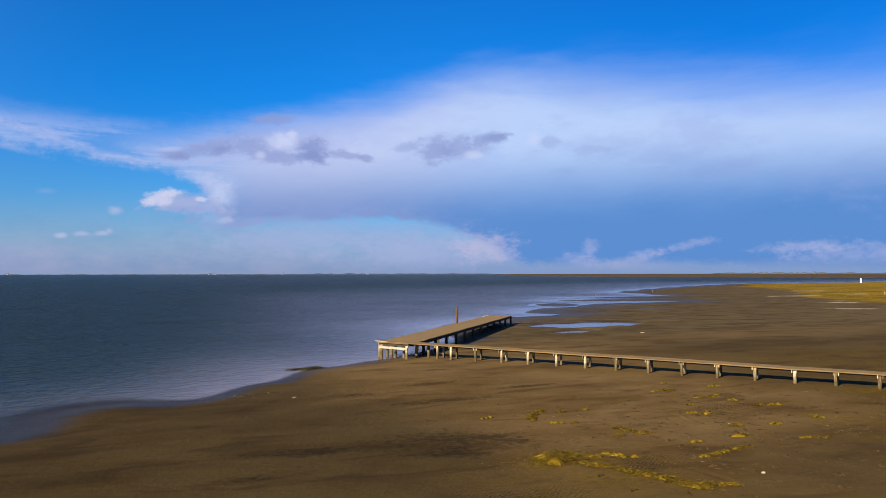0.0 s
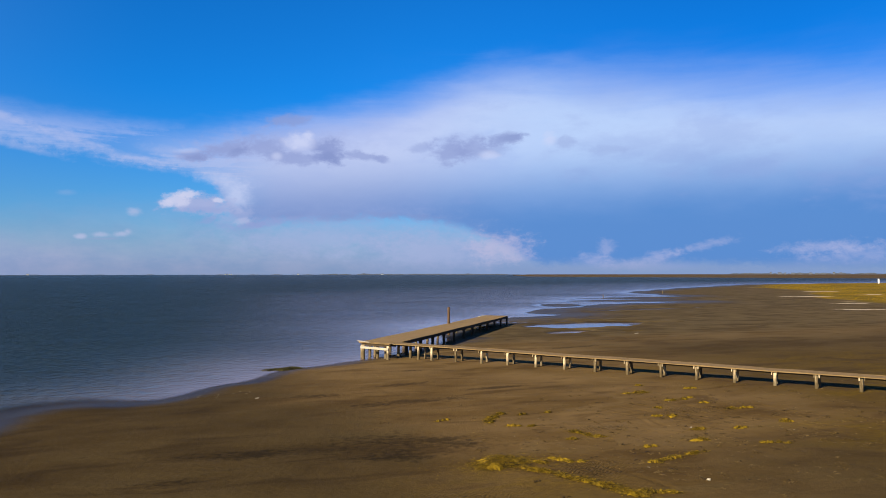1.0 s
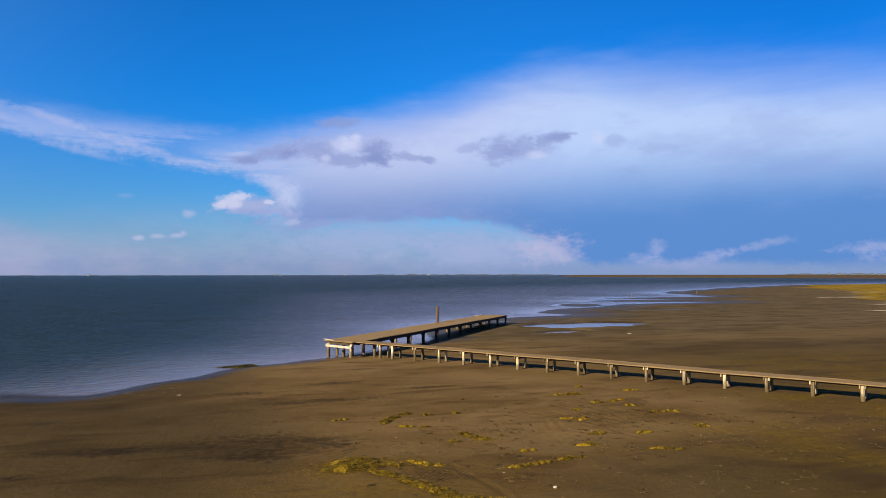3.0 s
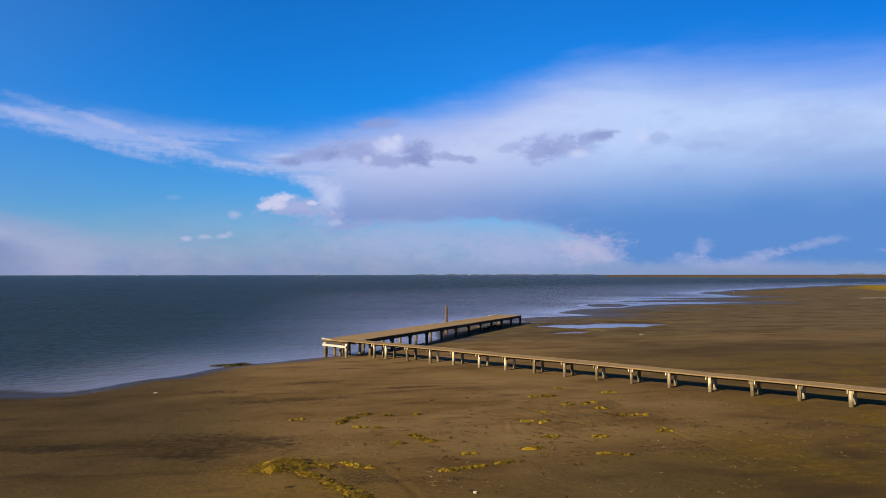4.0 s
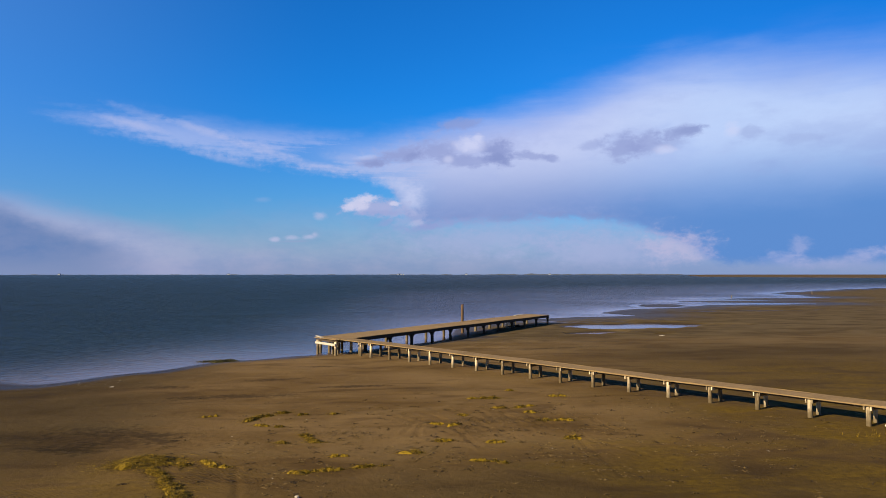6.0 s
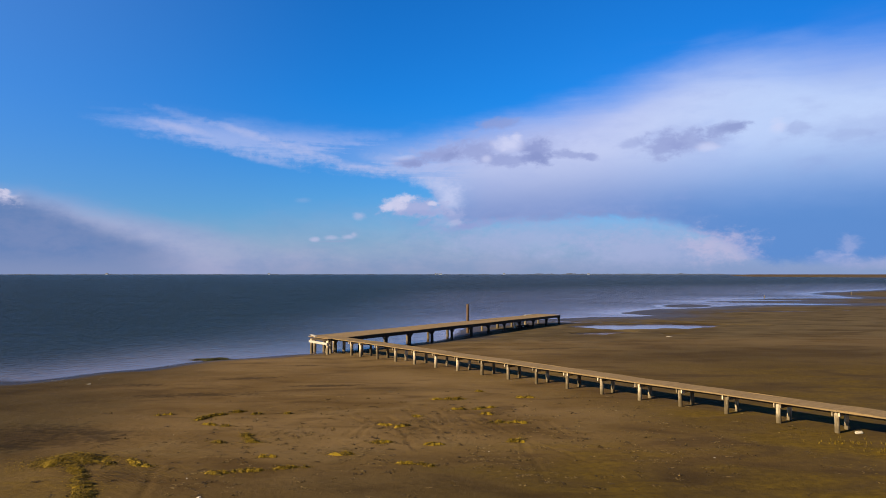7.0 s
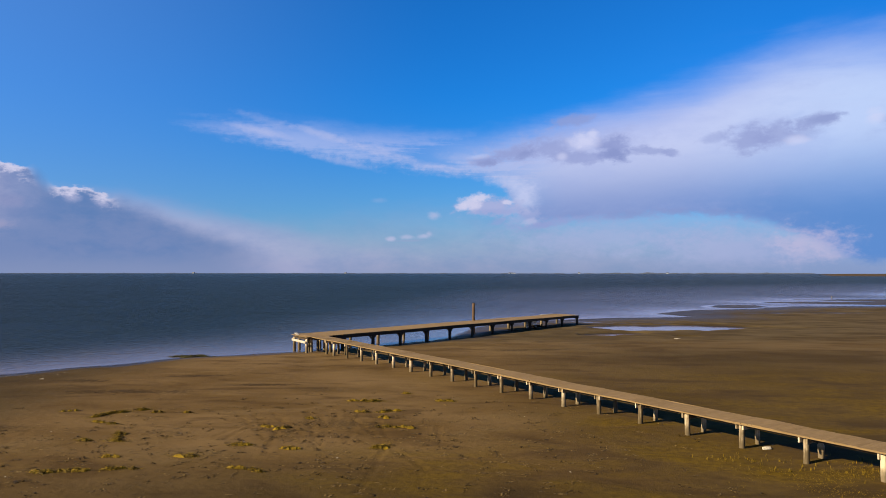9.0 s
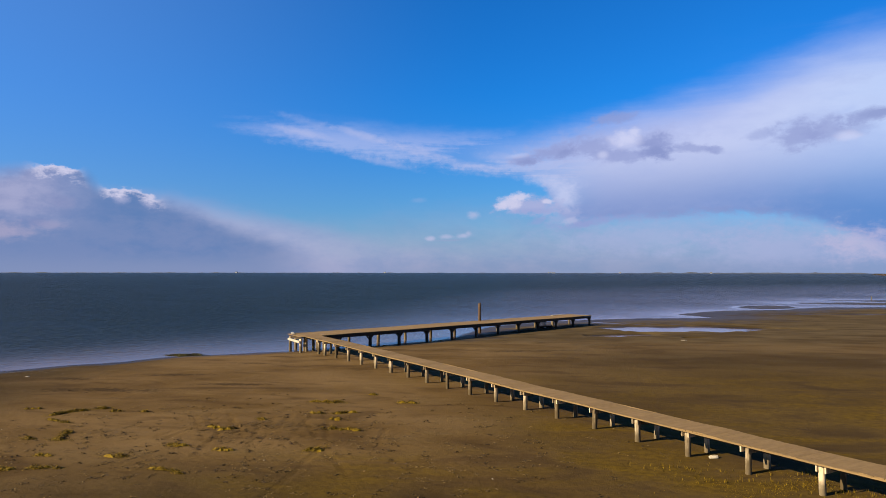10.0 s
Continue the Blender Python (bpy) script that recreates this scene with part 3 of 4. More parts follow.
def sheet(name, xs, ys, z, mat):
    """A grid of heights as one mesh."""
    nx, ny = len(xs), len(ys)
    gx, gy = np.meshgrid(xs, ys)
    co = np.stack([gx, gy, z], -1).reshape(-1, 3).astype(np.float32)
    i = np.arange(nx * ny).reshape(ny, nx)
    quads = np.stack([i[:-1, :-1], i[:-1, 1:], i[1:, 1:], i[1:, :-1]], -1).reshape(-1, 4).astype(np.int32)
    me = bpy.data.meshes.new(name)
    me.vertices.add(len(co))
    me.vertices.foreach_set("co", co.ravel())
    me.loops.add(quads.size)
    me.loops.foreach_set("vertex_index", quads.ravel())
    me.polygons.add(len(quads))
    me.polygons.foreach_set("loop_start", np.arange(0, quads.size, 4, dtype=np.int32))
    me.update()
    me.validate()
    me.polygons.foreach_set("use_smooth", np.ones(len(quads), bool))
    me.materials.append(mat)
    return new(name, me)


def attribute(ob, name, values):
    ob.data.attributes.new(name, "FLOAT", "POINT").data.foreach_set("value", values.ravel().astype(np.float32))


xs = spread(8, 50, 0.145, -4700, 4700, 1.035)
ys = spread(17, 58, 0.145, -700, 4750, 1.022)
gx, gy = np.meshgrid(xs, ys)
ground = sheet("ground", xs, ys, height(gx, gy), SAND)
tagged(ground, "brown tidal sand flat with wet margins and scattered weed", "beach", kind="structure")
d_land = land(gx, gy)


def blots(x, y):
    """Dark damp patches with a shape of their own."""
    total = np.zeros(np.shape(x))
    for px, py, a, b, turn in ((8.5, 27.4, 5.5, 1.3, 0), (10.6, 25.6, 3.2, 1.1, 4), (2.5, 27.6, 2.2, 0.7, -8), (1.5, 24, 1.6, 0.5, 0), (12.5, 36.5, 4, 0.9, 4), (8, 40, 3.5, 0.8, 0),
                               (14, 42.5, 3, 0.8, 8), (16.5, 49, 2.4, 0.6, 0), (36, 60, 5, 0.8, 10), (44, 66, 7, 0.9, 4), (20, 39.5, 3, 0.5, 8)):
        c, s = math.cos(radians(turn)), math.sin(radians(turn))
        u, v = ((x - px) * c + (y - py) * s) / a, ((y - py) * c - (x - px) * s) / b
        total = total + np.exp(-u * u - v * v)
    return np.clip(total, 0, 1)


def marsh(x, y):
    """Where grass grows: 0 to 1 across its edge."""
    return smooth(x * 0.82 - y * 0.57 - 51 + 12 * rough(x / 5, y / 5, 1.5, 40), -4, 12) * smooth(shore_distance(x, y, SHORE), 4, 20)


def stains(x, y):
    """Films of algae on the sand."""
    total = np.zeros(np.shape(x))
    for px, py, a, b in ((45.5, 23.5, 5, 3.4), (43.5, 39.3, 3.2, 1.0), (14, 20.5, 4, 2.4), (32, 23.5, 5, 2), (36, 20, 7, 4),
                         (40, 30, 3, 5), (48, 27, 10, 9), (54, 44, 14, 7), (37, 14, 8, 5), (33, 44, 4, 1.4), (52, 33, 8, 5)):
        total = total + np.exp(-((x - px) / a) ** 2 - ((y - py) / b) ** 2)
    return np.clip(total, 0, 1)


def sandbars(x, y):
    """Streaks of bare pale sand in the marsh."""
    total = np.zeros(np.shape(x))
    for px, py, a, b in ((225, 214, 9, 3.5), (182, 174, 7, 2.6), (148, 131, 6, 1.6), (125, 107, 7, 1.2), (209, 178, 6, 2.4), (172, 175, 6, 1.6), (160, 112, 9, 1.2)):
        u, v = ((x - px) * 0.94 - (y - py) * 0.34) / a, ((y - py) * 0.94 + (x - px) * 0.34) / b
        total = total + np.exp(-u * u - v * v)
    return np.clip(total, 0, 1)


attribute(ground, "bare", sandbars(gx, gy))
grown = marsh(gx, gy)
attribute(ground, "marsh", grown)
attribute(ground, "algae", stains(gx, gy))
west = smooth(d_land + 2.0 * rough(gx, gy, 5, 40), 24, 4) * smooth(gx, 17, 0)
attribute(ground, "mud", smooth(gy, 48, 86) * (1 - grown))
flats = 0.8 * smooth(gy, 60, 75) * smooth(d_land, 120, 10)
west = np.maximum(west, 0.95 * smooth(gx + 1.5 * rough(gx, gy, 5, 40), 18, 4) * smooth(gy, 46, 34))
east = (0.58 + 0.16 * smooth(gx, 36, 50)) * smooth(gx, 27, 40) * smooth(gy, 78, 54)
# west and near bands also darken the sand for lens fall-off
attribute(ground, "moist_vignette", np.maximum(np.maximum(west, flats), np.maximum(east, (0.44 + 0.36 * smooth(gx, 16, 27)) * smooth(gy + 1.2 * rough(gx, gy, 3, 40), 30, 18))))
attribute(ground, "ripple", sum(np.exp(-((gx - px) / a) ** 2 - ((gy - py) / b) ** 2) for px, py, a, b in ((16.0, 21.3, 1.3, 1.1), (19.8, 27.2, 1.6, 0.5), (9.5, 19, 2.5, 1), (26.5, 29.5, 2, 0.8), (24, 38, 3, 0.8))))
attribute(ground, "stain", blots(gx, gy))
attribute(ground, "far_land", smooth(shore_distance(gx, gy, OTHER), -20, 10))

wx = spread(-20, 70, 0.8, -4700, 4700, 1.05)
wy = spread(30, 130, 0.8, -100, 4750, 1.05)
hx, hy = np.meshgrid(wx, wy)
water = sheet("water", wx, wy, np.full(hx.shape, SEA), WATER)
tagged(water, "dark blue-green bay water, calm and hazy at the shore", "water", kind="structure")
off = -land(hx, hy)
attribute(water, "shallow", np.clip(np.exp(-np.maximum(off + 1.2 * rough(hx, hy, 5, 40), 0) / 7.5), 0, 1) * (0.3 + 0.7 * smooth(hx, -13, 3)))
attribute(water, "depth", np.clip((SEA - height(hx, hy, False)) / (0.05 + 0.22 * smooth(hx, 2, -8)) * np.where(off > 0, 1, 2), 0, 1))
# fades west, away from the mirrored cloud and towards the lens's dark side
attribute(water, "silt_sheen", smooth(-off, -170, -6) * smooth(hx, -6, 30) * smooth(hy, 2200, 300))


# ---- building blocks ----
def part(name, bm, mat, parent=None, label=""):
    """Links a bmesh as one mesh object, under a thing or a part."""
    me = bpy.data.meshes.new(name)
    bm.to_mesh(me)
    bm.free()
    me.materials.append(mat)
    ob = new(name, me)
    ob.parent = parent
    return tagged(ob, label) if label else ob


def thing(name, label, category, m=None, group="", kind=""):
    ob = new(name)
    ob.empty_display_size = 0.3
    if m is not None:
        ob.matrix_world = m
    return tagged(ob, label, category, group, kind)


def block(sx, sy, sz, bevel=0.01, jitter=0.0, segments=1):
    """A worn beam, its middle at the origin; its grain along x."""
    bm = bmesh.new()
    bmesh.ops.create_cube(bm, size=1.0)
    cuts = segments
    if cuts > 1:
        bmesh.ops.subdivide_edges(bm, edges=[e for e in bm.edges if abs(e.verts[0].co.x - e.verts[1].co.x) > 0.5], cuts=cuts - 1)
    for v in bm.verts:
        v.co = (v.co.x * sx, v.co.y * sy, v.co.z * sz)
    if bevel:
        bmesh.ops.bevel(bm, geom=[e for e in bm.edges if e.calc_face_angle(0) > 0.5], offset=bevel, segments=1, affect="EDGES")
    if jitter:
        for v in bm.verts:
            v.co += Vector([random.uniform(-jitter, jitter) for _ in range(3)])
    return bm


def pile(radius, low, high, sides=10, lean=0.02, pointed=False):
    """A worn round post along z, thicker at the foot, with a slanting top."""
    bm = bmesh.new()
    rings, steps = [], 6
    dx, dy = random.uniform(-lean, lean), random.uniform(-lean, lean)
    for k in range(steps + 1):
        t = k / steps
        r = radius * (1.06 - 0.12 * t) * random.uniform(0.96, 1.04)
        if pointed and k == steps:
            r *= 0.25
        ring = []
        for j in range(sides):
            a = 2 * math.pi * j / sides
            rr = r * random.uniform(0.94, 1.06)
            z = low + (high - low) * t
            if k == steps:
                z += 0.03 * math.cos(a + dx * 50)
            ring.append(bm.verts.new((dx * t * 2 + rr * math.cos(a), dy * t * 2 + rr * math.sin(a), z)))
        rings.append(ring)
    for a, b in zip(rings, rings[1:]):
        for j in range(sides):
            f = bm.faces.new((a[j], a[(j + 1) % sides], b[(j + 1) % sides], b[j]))
            f.smooth = True
    bm.faces.new(rings[-1])
    bm.faces.new(rings[0][::-1])
    return bm


def along(p, q, up=(0, 0, 1)):
    """The pose whose x runs from p to q, at their middle."""
    p, q = Vector(p), Vector(q)
    x = (q - p).normalized()
    y = Vector(up).cross(x).normalized()
    z = x.cross(y)
    return Matrix.Translation((p + q) / 2) @ Matrix((x, y, z)).transposed().to_4x4()


def beam(name, p, q, wide, high, mat, parent, label="", jitter=0.004, bevel=0.01):
    p, q = Vector(p), Vector(q)
    ob = part(name, block((q - p).length, wide, high, bevel, jitter, 4), mat, parent, label)
    ob.matrix_world = along(p, q)
    return ob


# ---- the boardwalk ----
# its own lines: metres along the front row of posts (a), and back from it (b)
W0, WA, WB = Vector((19.73, 54.91)), Vector((0.6411, -0.7674)), Vector((0.7674, 0.6411))
DECK_FRONT, DECK_BACK = -0.13, 1.30
A_END, A_LAND = -7.9, 62.0


def deck_z(a):
    return 1.03 - 0.0028 * max(a, 0) + 0.012 * math.sin(a * 0.9) + 0.008 * math.sin(a * 2.1)


def on_walk(a, b, z):
    q = W0 + WA * a + WB * b
    return Vector((q.x, q.y, z))


def ground_z(q):
    return float(height(np.array([q[0]]), np.array([q[1]]), False)[0])


WALK_TURN = math.degrees(math.atan2(WA.y, WA.x))
boardwalk = thing("boardwalk", "long narrow weathered timber boardwalk on round posts over sand", "boardwalk")
STEP = 2.404
bays = [-1.42] + [STEP * k + (0.16 if k > 16 else 0) for k in range(0, 26)]
for k, a in enumerate(bays):
    for row, b in (("front", 0.06), ("back", 1.10)):
        q = on_walk(a + random.uniform(-0.04, 0.04), b, 0)
        g = ground_z(q)
        pointed = row == "back" and k == 17
        top = deck_z(a) - (0.06 if row == "front" else 0.20) - (0.12 if pointed else 0)
        p = part("post", pile(0.105 * random.uniform(0.88, 1.14), g - 0.5, top, 10, 0.02, pointed), PILE, boardwalk)
        p.location = (q.x, q.y, 0)
    for side in (-0.14, 0.14):
        z = deck_z(a) - 0.17
        beam("cap_beam", on_walk(a + side, DECK_FRONT + 0.02, z), on_walk(a + side, DECK_BACK - 0.02, z), 0.06, 0.19, PILE, boardwalk)
for b in (0.16, 0.62, 1.08):
    a = A_END + 0.1
    while a < A_LAND - 0.5:
        e = min(a + STEP * 2, A_LAND - 0.1)
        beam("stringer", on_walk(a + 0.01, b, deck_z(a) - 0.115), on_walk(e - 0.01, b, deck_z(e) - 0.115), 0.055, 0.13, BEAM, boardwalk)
        a = e

a = A_END + 0.1
while a < A_LAND - 0.5:
    e = min(a + STEP * 2, A_LAND - 0.1)
    for b in (DECK_FRONT - 0.022, DECK_BACK + 0.022):
        if b < 0 or a > 1.2:
            beam("edge_board", on_walk(a + 0.004, b, deck_z(a) - 0.035), on_walk(e - 0.004, b, deck_z(e) - 0.035), 0.03, 0.05, DECK, boardwalk, "", 0.003, 0.005)
    a = e

# ---- the wing of the pier ----
# its own lines: metres along its right edge (s), and to the right (o)
V0, VS, VO = Vector((18.45, 59.6)), Vector((0.583, 0.812)).normalized(), Vector((0.812, -0.583)).normalized()
WIDE, LONG = 3.5, 41.3


def on_wing(s, o, z):
    q = V0 + VS * s + VO * o
    return Vector((q.x, q.y, z))


def wing_z(s):
    return 1.03 - 0.0018 * max(s, 0) + 0.012 * math.sin(s * 0.5)


WING_TURN = math.degrees(math.atan2(VO.y, VO.x))
pier = thing("pier", "wide weathered timber fishing pier on dark posts at the waterline", "pier")
for k in range(12):
    s = 1.15 + 3.63 * k
    if s > LONG:
        s = LONG - 0.15
    for o in (-0.16, -3.34):
        if k == 6 and o == -3.34:
            continue
        q = on_wing(s + random.uniform(-0.06, 0.06), o, 0)
        # the shaded right row takes the dark timber, the lit left row the pale
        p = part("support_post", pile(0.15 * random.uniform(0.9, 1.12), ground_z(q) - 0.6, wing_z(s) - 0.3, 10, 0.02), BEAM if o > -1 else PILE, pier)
        p.location = (q.x, q.y, 0)
    for side in (-0.17, 0.17):
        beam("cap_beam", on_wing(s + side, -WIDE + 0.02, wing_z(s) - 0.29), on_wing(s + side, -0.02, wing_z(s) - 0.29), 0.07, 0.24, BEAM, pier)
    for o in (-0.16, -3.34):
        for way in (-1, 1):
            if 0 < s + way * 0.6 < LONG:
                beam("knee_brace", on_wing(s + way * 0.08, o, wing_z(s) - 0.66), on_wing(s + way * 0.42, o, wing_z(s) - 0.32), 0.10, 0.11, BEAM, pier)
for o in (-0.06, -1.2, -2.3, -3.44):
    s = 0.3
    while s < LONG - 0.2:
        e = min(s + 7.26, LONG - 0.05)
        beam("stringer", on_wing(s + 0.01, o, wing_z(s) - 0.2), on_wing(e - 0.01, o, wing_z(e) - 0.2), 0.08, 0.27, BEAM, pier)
        s = e
# tall pile that rises above the deck
q = Vector((29.42, 80.62, 0))
p = part("tall_post", pile(0.16, ground_z(q) - 0.6, 2.98, 10, 0.02), RUST, pier, "tall red-brown timber post rising above the deck")
p.location = (q.x, q.y, 0)

# ---- front corner of the pier ----
# a low landing stands half a metre proud of the boardwalk's line
for a, b in ((-7.0, -0.52), (-4.25, -0.52), (-7.8, 0.25), (-7.5, 1.0), (-5.7, 1.15), (-4.35, 1.15), (-6.2, 0.5), (-5.1, 0.3), (-3.0, 1.1)):
    q = on_walk(a, b, 0)
    p = part("support_post", pile(0.13 * random.uniform(0.9, 1.1), ground_z(q) - 0.6, deck_z(a) - 0.2, 10, 0.02), PILE, pier)
    p.location = (q.x, q.y, 0)
beam("fender_board", on_walk(-7.2, -0.68, 0.60), on_walk(-4.08, -0.68, 0.57), 0.07, 0.20, PALE, pier, "bleached pale horizontal fender board")
beam("fender_board", on_walk(-7.12, -0.6, 0.72), on_walk(-7.95, 0.3, 0.72), 0.07, 0.18, PALE, pier, "bleached pale horizontal fender board")
beam("cap_beam", on_walk(-7.3, -0.50, 0.83), on_walk(-4.0, -0.50, 0.83), 0.08, 0.16, BEAM, pier)
beam("cap_beam", on_walk(-7.85, 0.3, 0.80), on_walk(-4.0, 0.3, 0.80), 0.08, 0.16, BEAM, pier)
for k in range(4):
    b = -0.58 + 0.147 * k
    beam("landing_board", on_walk(-7.45 - 0.05 * k, b, 1.005), on_walk(-4.02, b, 1.0), 0.138, 0.045, DECK, pier)
beam("ledge_board", on_walk(-8.05, 0.0, 1.075), on_walk(-6.3, -0.5, 1.06), 0.26, 0.045, PALE, pier, "bleached loose board lying on the deck edge")

# ---- deck boards ----
random.seed(5)


def board_mesh(length, wide=0.1412, thick=0.042):
    bm = block(length, wide, thick, 0.0015, 0.001, 3)
    me = bpy.data.meshes.new("board")
    bm.to_mesh(me)
    bm.free()
    me.materials.append(DECK)
    return me


def lay(me, parent, m):
    ob = new("board", me)
    ob.parent = parent
    ob.matrix_world = m


def jittered(m, amount=1.0):
    return m @ pose(random.uniform(-0.03, 0.03) * amount, 0, random.uniform(-0.001, 0.001), random.uniform(-0.12, 0.12), 0, random.uniform(-0.12, 0.12))


walk_boards = [board_mesh(DECK_BACK - DECK_FRONT + random.uniform(-0.02, 0.03)) for _ in range(7)]
PITCH = 0.1425
count = int((A_LAND - A_END) / PITCH)
rest = bmesh.new()
for k in range(count):
    a = A_END + PITCH * (k + 0.5)
    mid = on_walk(a, (DECK_FRONT + DECK_BACK) / 2, deck_z(a) - 0.022)
    m = Matrix.Translation(mid) @ pose(0, 0, 0, 0, 0, WALK_TURN + 90)
    if 2.0 < a < 44.0:
        lay(random.choice(walk_boards), boardwalk, jittered(m))
    else:
        far = block(DECK_BACK - DECK_FRONT, 0.14, 0.042, 0.0, 0.003)
        far.transform(jittered(m))
        me = bpy.data.meshes.new("tmp")
        far.to_mesh(me)
        far.free()
        rest.from_mesh(me)
        bpy.data.meshes.remove(me)
tagged(part("far_boards", rest, DECK, boardwalk), kind="stuff")
wing_boards = [board_mesh(WIDE + random.uniform(-0.03, 0.05)) for _ in range(7)]
s = -0.62
while s < LONG:
    # the first boards are cut along the back edge of the boardwalk
    left = max(-WIDE, (DECK_BACK + 0.03 - 2.02 - 0.968 * s) / 0.249)
    m = Matrix.Translation(on_wing(s, left / 2, wing_z(s) - 0.022)) @ pose(0, 0, 0, 0, 0, WING_TURN)
    if left > -WIDE + 0.02:
        lay(board_mesh(-left), pier, m)
    else:
        lay(random.choice(wing_boards), pier, jittered(m))
    s += PITCH


# ---- weed, wrack and stones on the sand ----
def blades(rng, points, length, wide, lift, flat=0.6):
    """Many short bent ribbons, each rooted at a point; returns vertices and faces."""
    verts, faces = [], []
    for x, y, z, size in points:
        turn = rng.uniform(0, 2 * math.pi)
        cx, cy = math.cos(turn), math.sin(turn)
        ln, w = length * size * rng.uniform(0.6, 1.3), wide * size * rng.uniform(0.6, 1.3)
        up = lift * size * rng.uniform(0.3, 1.2)
        k = len(verts)
        bend = rng.uniform(-0.5, 0.5)
        for t, hgt in ((0.0, 0.0), (0.45, 1.0), (1.0, flat * rng.uniform(0.0, 1.0))):
            px, py = x + (cx - cy * bend * t) * ln * t, y + (cy + cx * bend * t) * ln * t
            for sgn in (-1, 1):
                ww = w * (1 - 0.6 * t) * sgn * 0.5
                verts.append((px - cy * ww, py + cx * ww, z + up * hgt + 0.25 * up * sgn * rng.uniform(-1, 1)))
        faces += [(k, k + 1, k + 3, k + 2), (k + 2, k + 3, k + 5, k + 4)]
    return verts, faces


def ribbons(name, points, length, wide, lift, mat, rng, flat=0.6):
    verts, faces = blades(rng, points, length, wide, lift, flat)
    me = bpy.data.meshes.new(name)
    me.from_pydata(verts, [], faces)
    me.update()
    me.materials.append(mat)
    return new(name, me)


def on_ground(xy, sizes, lift=0.0):
    z = height(xy[:, 0], xy[:, 1])
    return [(x, y, zz + lift, s) for (x, y), zz, s in zip(xy, z, sizes)]


def weed_patch(x, y, a, b, turn, count, rng, thick=0.12, heaps=0, mat=None):
    """A ragged heap of matted weed, made of several lumps with scraps round them."""
    count = int(count * 2.4)
    lumps = []
    for _ in range(rng.integers(5, 9) + heaps):
        r, t = math.sqrt(rng.uniform(0, 1)), rng.uniform(0, 2 * math.pi)
        lumps.append((0.8 * a * r * math.cos(t), 0.7 * b * r * math.sin(t), rng.uniform(0.2, 0.62) * b + 0.04, rng.uniform(0.4, 1.0)))
    weight = np.array([l[2] * l[3] for l in lumps])
    pick = rng.choice(len(lumps), count, p=weight / weight.sum())
    lump = np.array(lumps)[pick]
    stray = rng.uniform(0, 1, count) < 0.12
    u = lump[:, 0] + rng.normal(0, 0.75, count) * lump[:, 2] * np.where(stray, 2.6, 1.0) * 1.5
    v = lump[:, 1] + rng.normal(0, 0.55, count) * lump[:, 2] * np.where(stray, 2.6, 1.0)
    c, s = math.cos(radians(turn)), math.sin(radians(turn))
    xy = np.stack([x + u * c - v * s, y + u * s + v * c], 1)
    near = np.exp(-((u - lump[:, 0]) ** 2 + (v - lump[:, 1]) ** 2) / (1.2 * lump[:, 2]) ** 2)
    pts = on_ground(xy, 0.6 + 0.7 * rng.uniform(0, 1, count))
    pts = [(px, py, pz + thick * h * rng.uniform(0.0, 1.0), sz) for (px, py, pz, sz), h in zip(pts, near)]
    verts, faces = blades(rng, pts, 0.11, 0.021, 0.018)
    # matted mounds beneath the strands
    mound = len(verts)
    for lu, lv, lr, lw in lumps:
        k, rings, sides = len(verts), 4, 13
        phase = rng.uniform(0, 6.28, 3)
        for i in range(rings + 1):
            for j in range(sides):
                t = 2 * math.pi * j / sides
                q = i / rings * lr * (1 + 0.3 * math.sin(2 * t + phase[0]) + 0.22 * math.sin(5 * t + phase[1]))
                mu, mv = lu + 1.5 * q * math.cos(t), lv + 0.95 * q * math.sin(t)
                mx, my = x + mu * c - mv * s, y + mu * s + mv * c
                verts.append((mx, my, thick * 0.75 * (1 - (i / rings) ** 2) * rng.uniform(0.6, 1.1) - 0.012 * (i == rings)))
        for i in range(rings):
            for j in range(sides):
                faces.append((k + i * sides + j, k + (i + 1) * sides + j, k + (i + 1) * sides + (j + 1) % sides, k + i * sides + (j + 1) % sides))
    heap = np.array(verts[mound:])
    heap[:, 2] += height(heap[:, 0], heap[:, 1])
    verts[mound:] = heap.tolist()
    me = bpy.data.meshes.new("seaweed_patch")
    me.from_pydata(verts, [], faces)
    me.update()
    me.materials.append(mat or WEED)
    ob = new("seaweed_patch", me)
    return tagged(ob, "matted yellow-olive seaweed heap lying on the sand", "seaweed", "seaweed patches on the sand", "stuff")


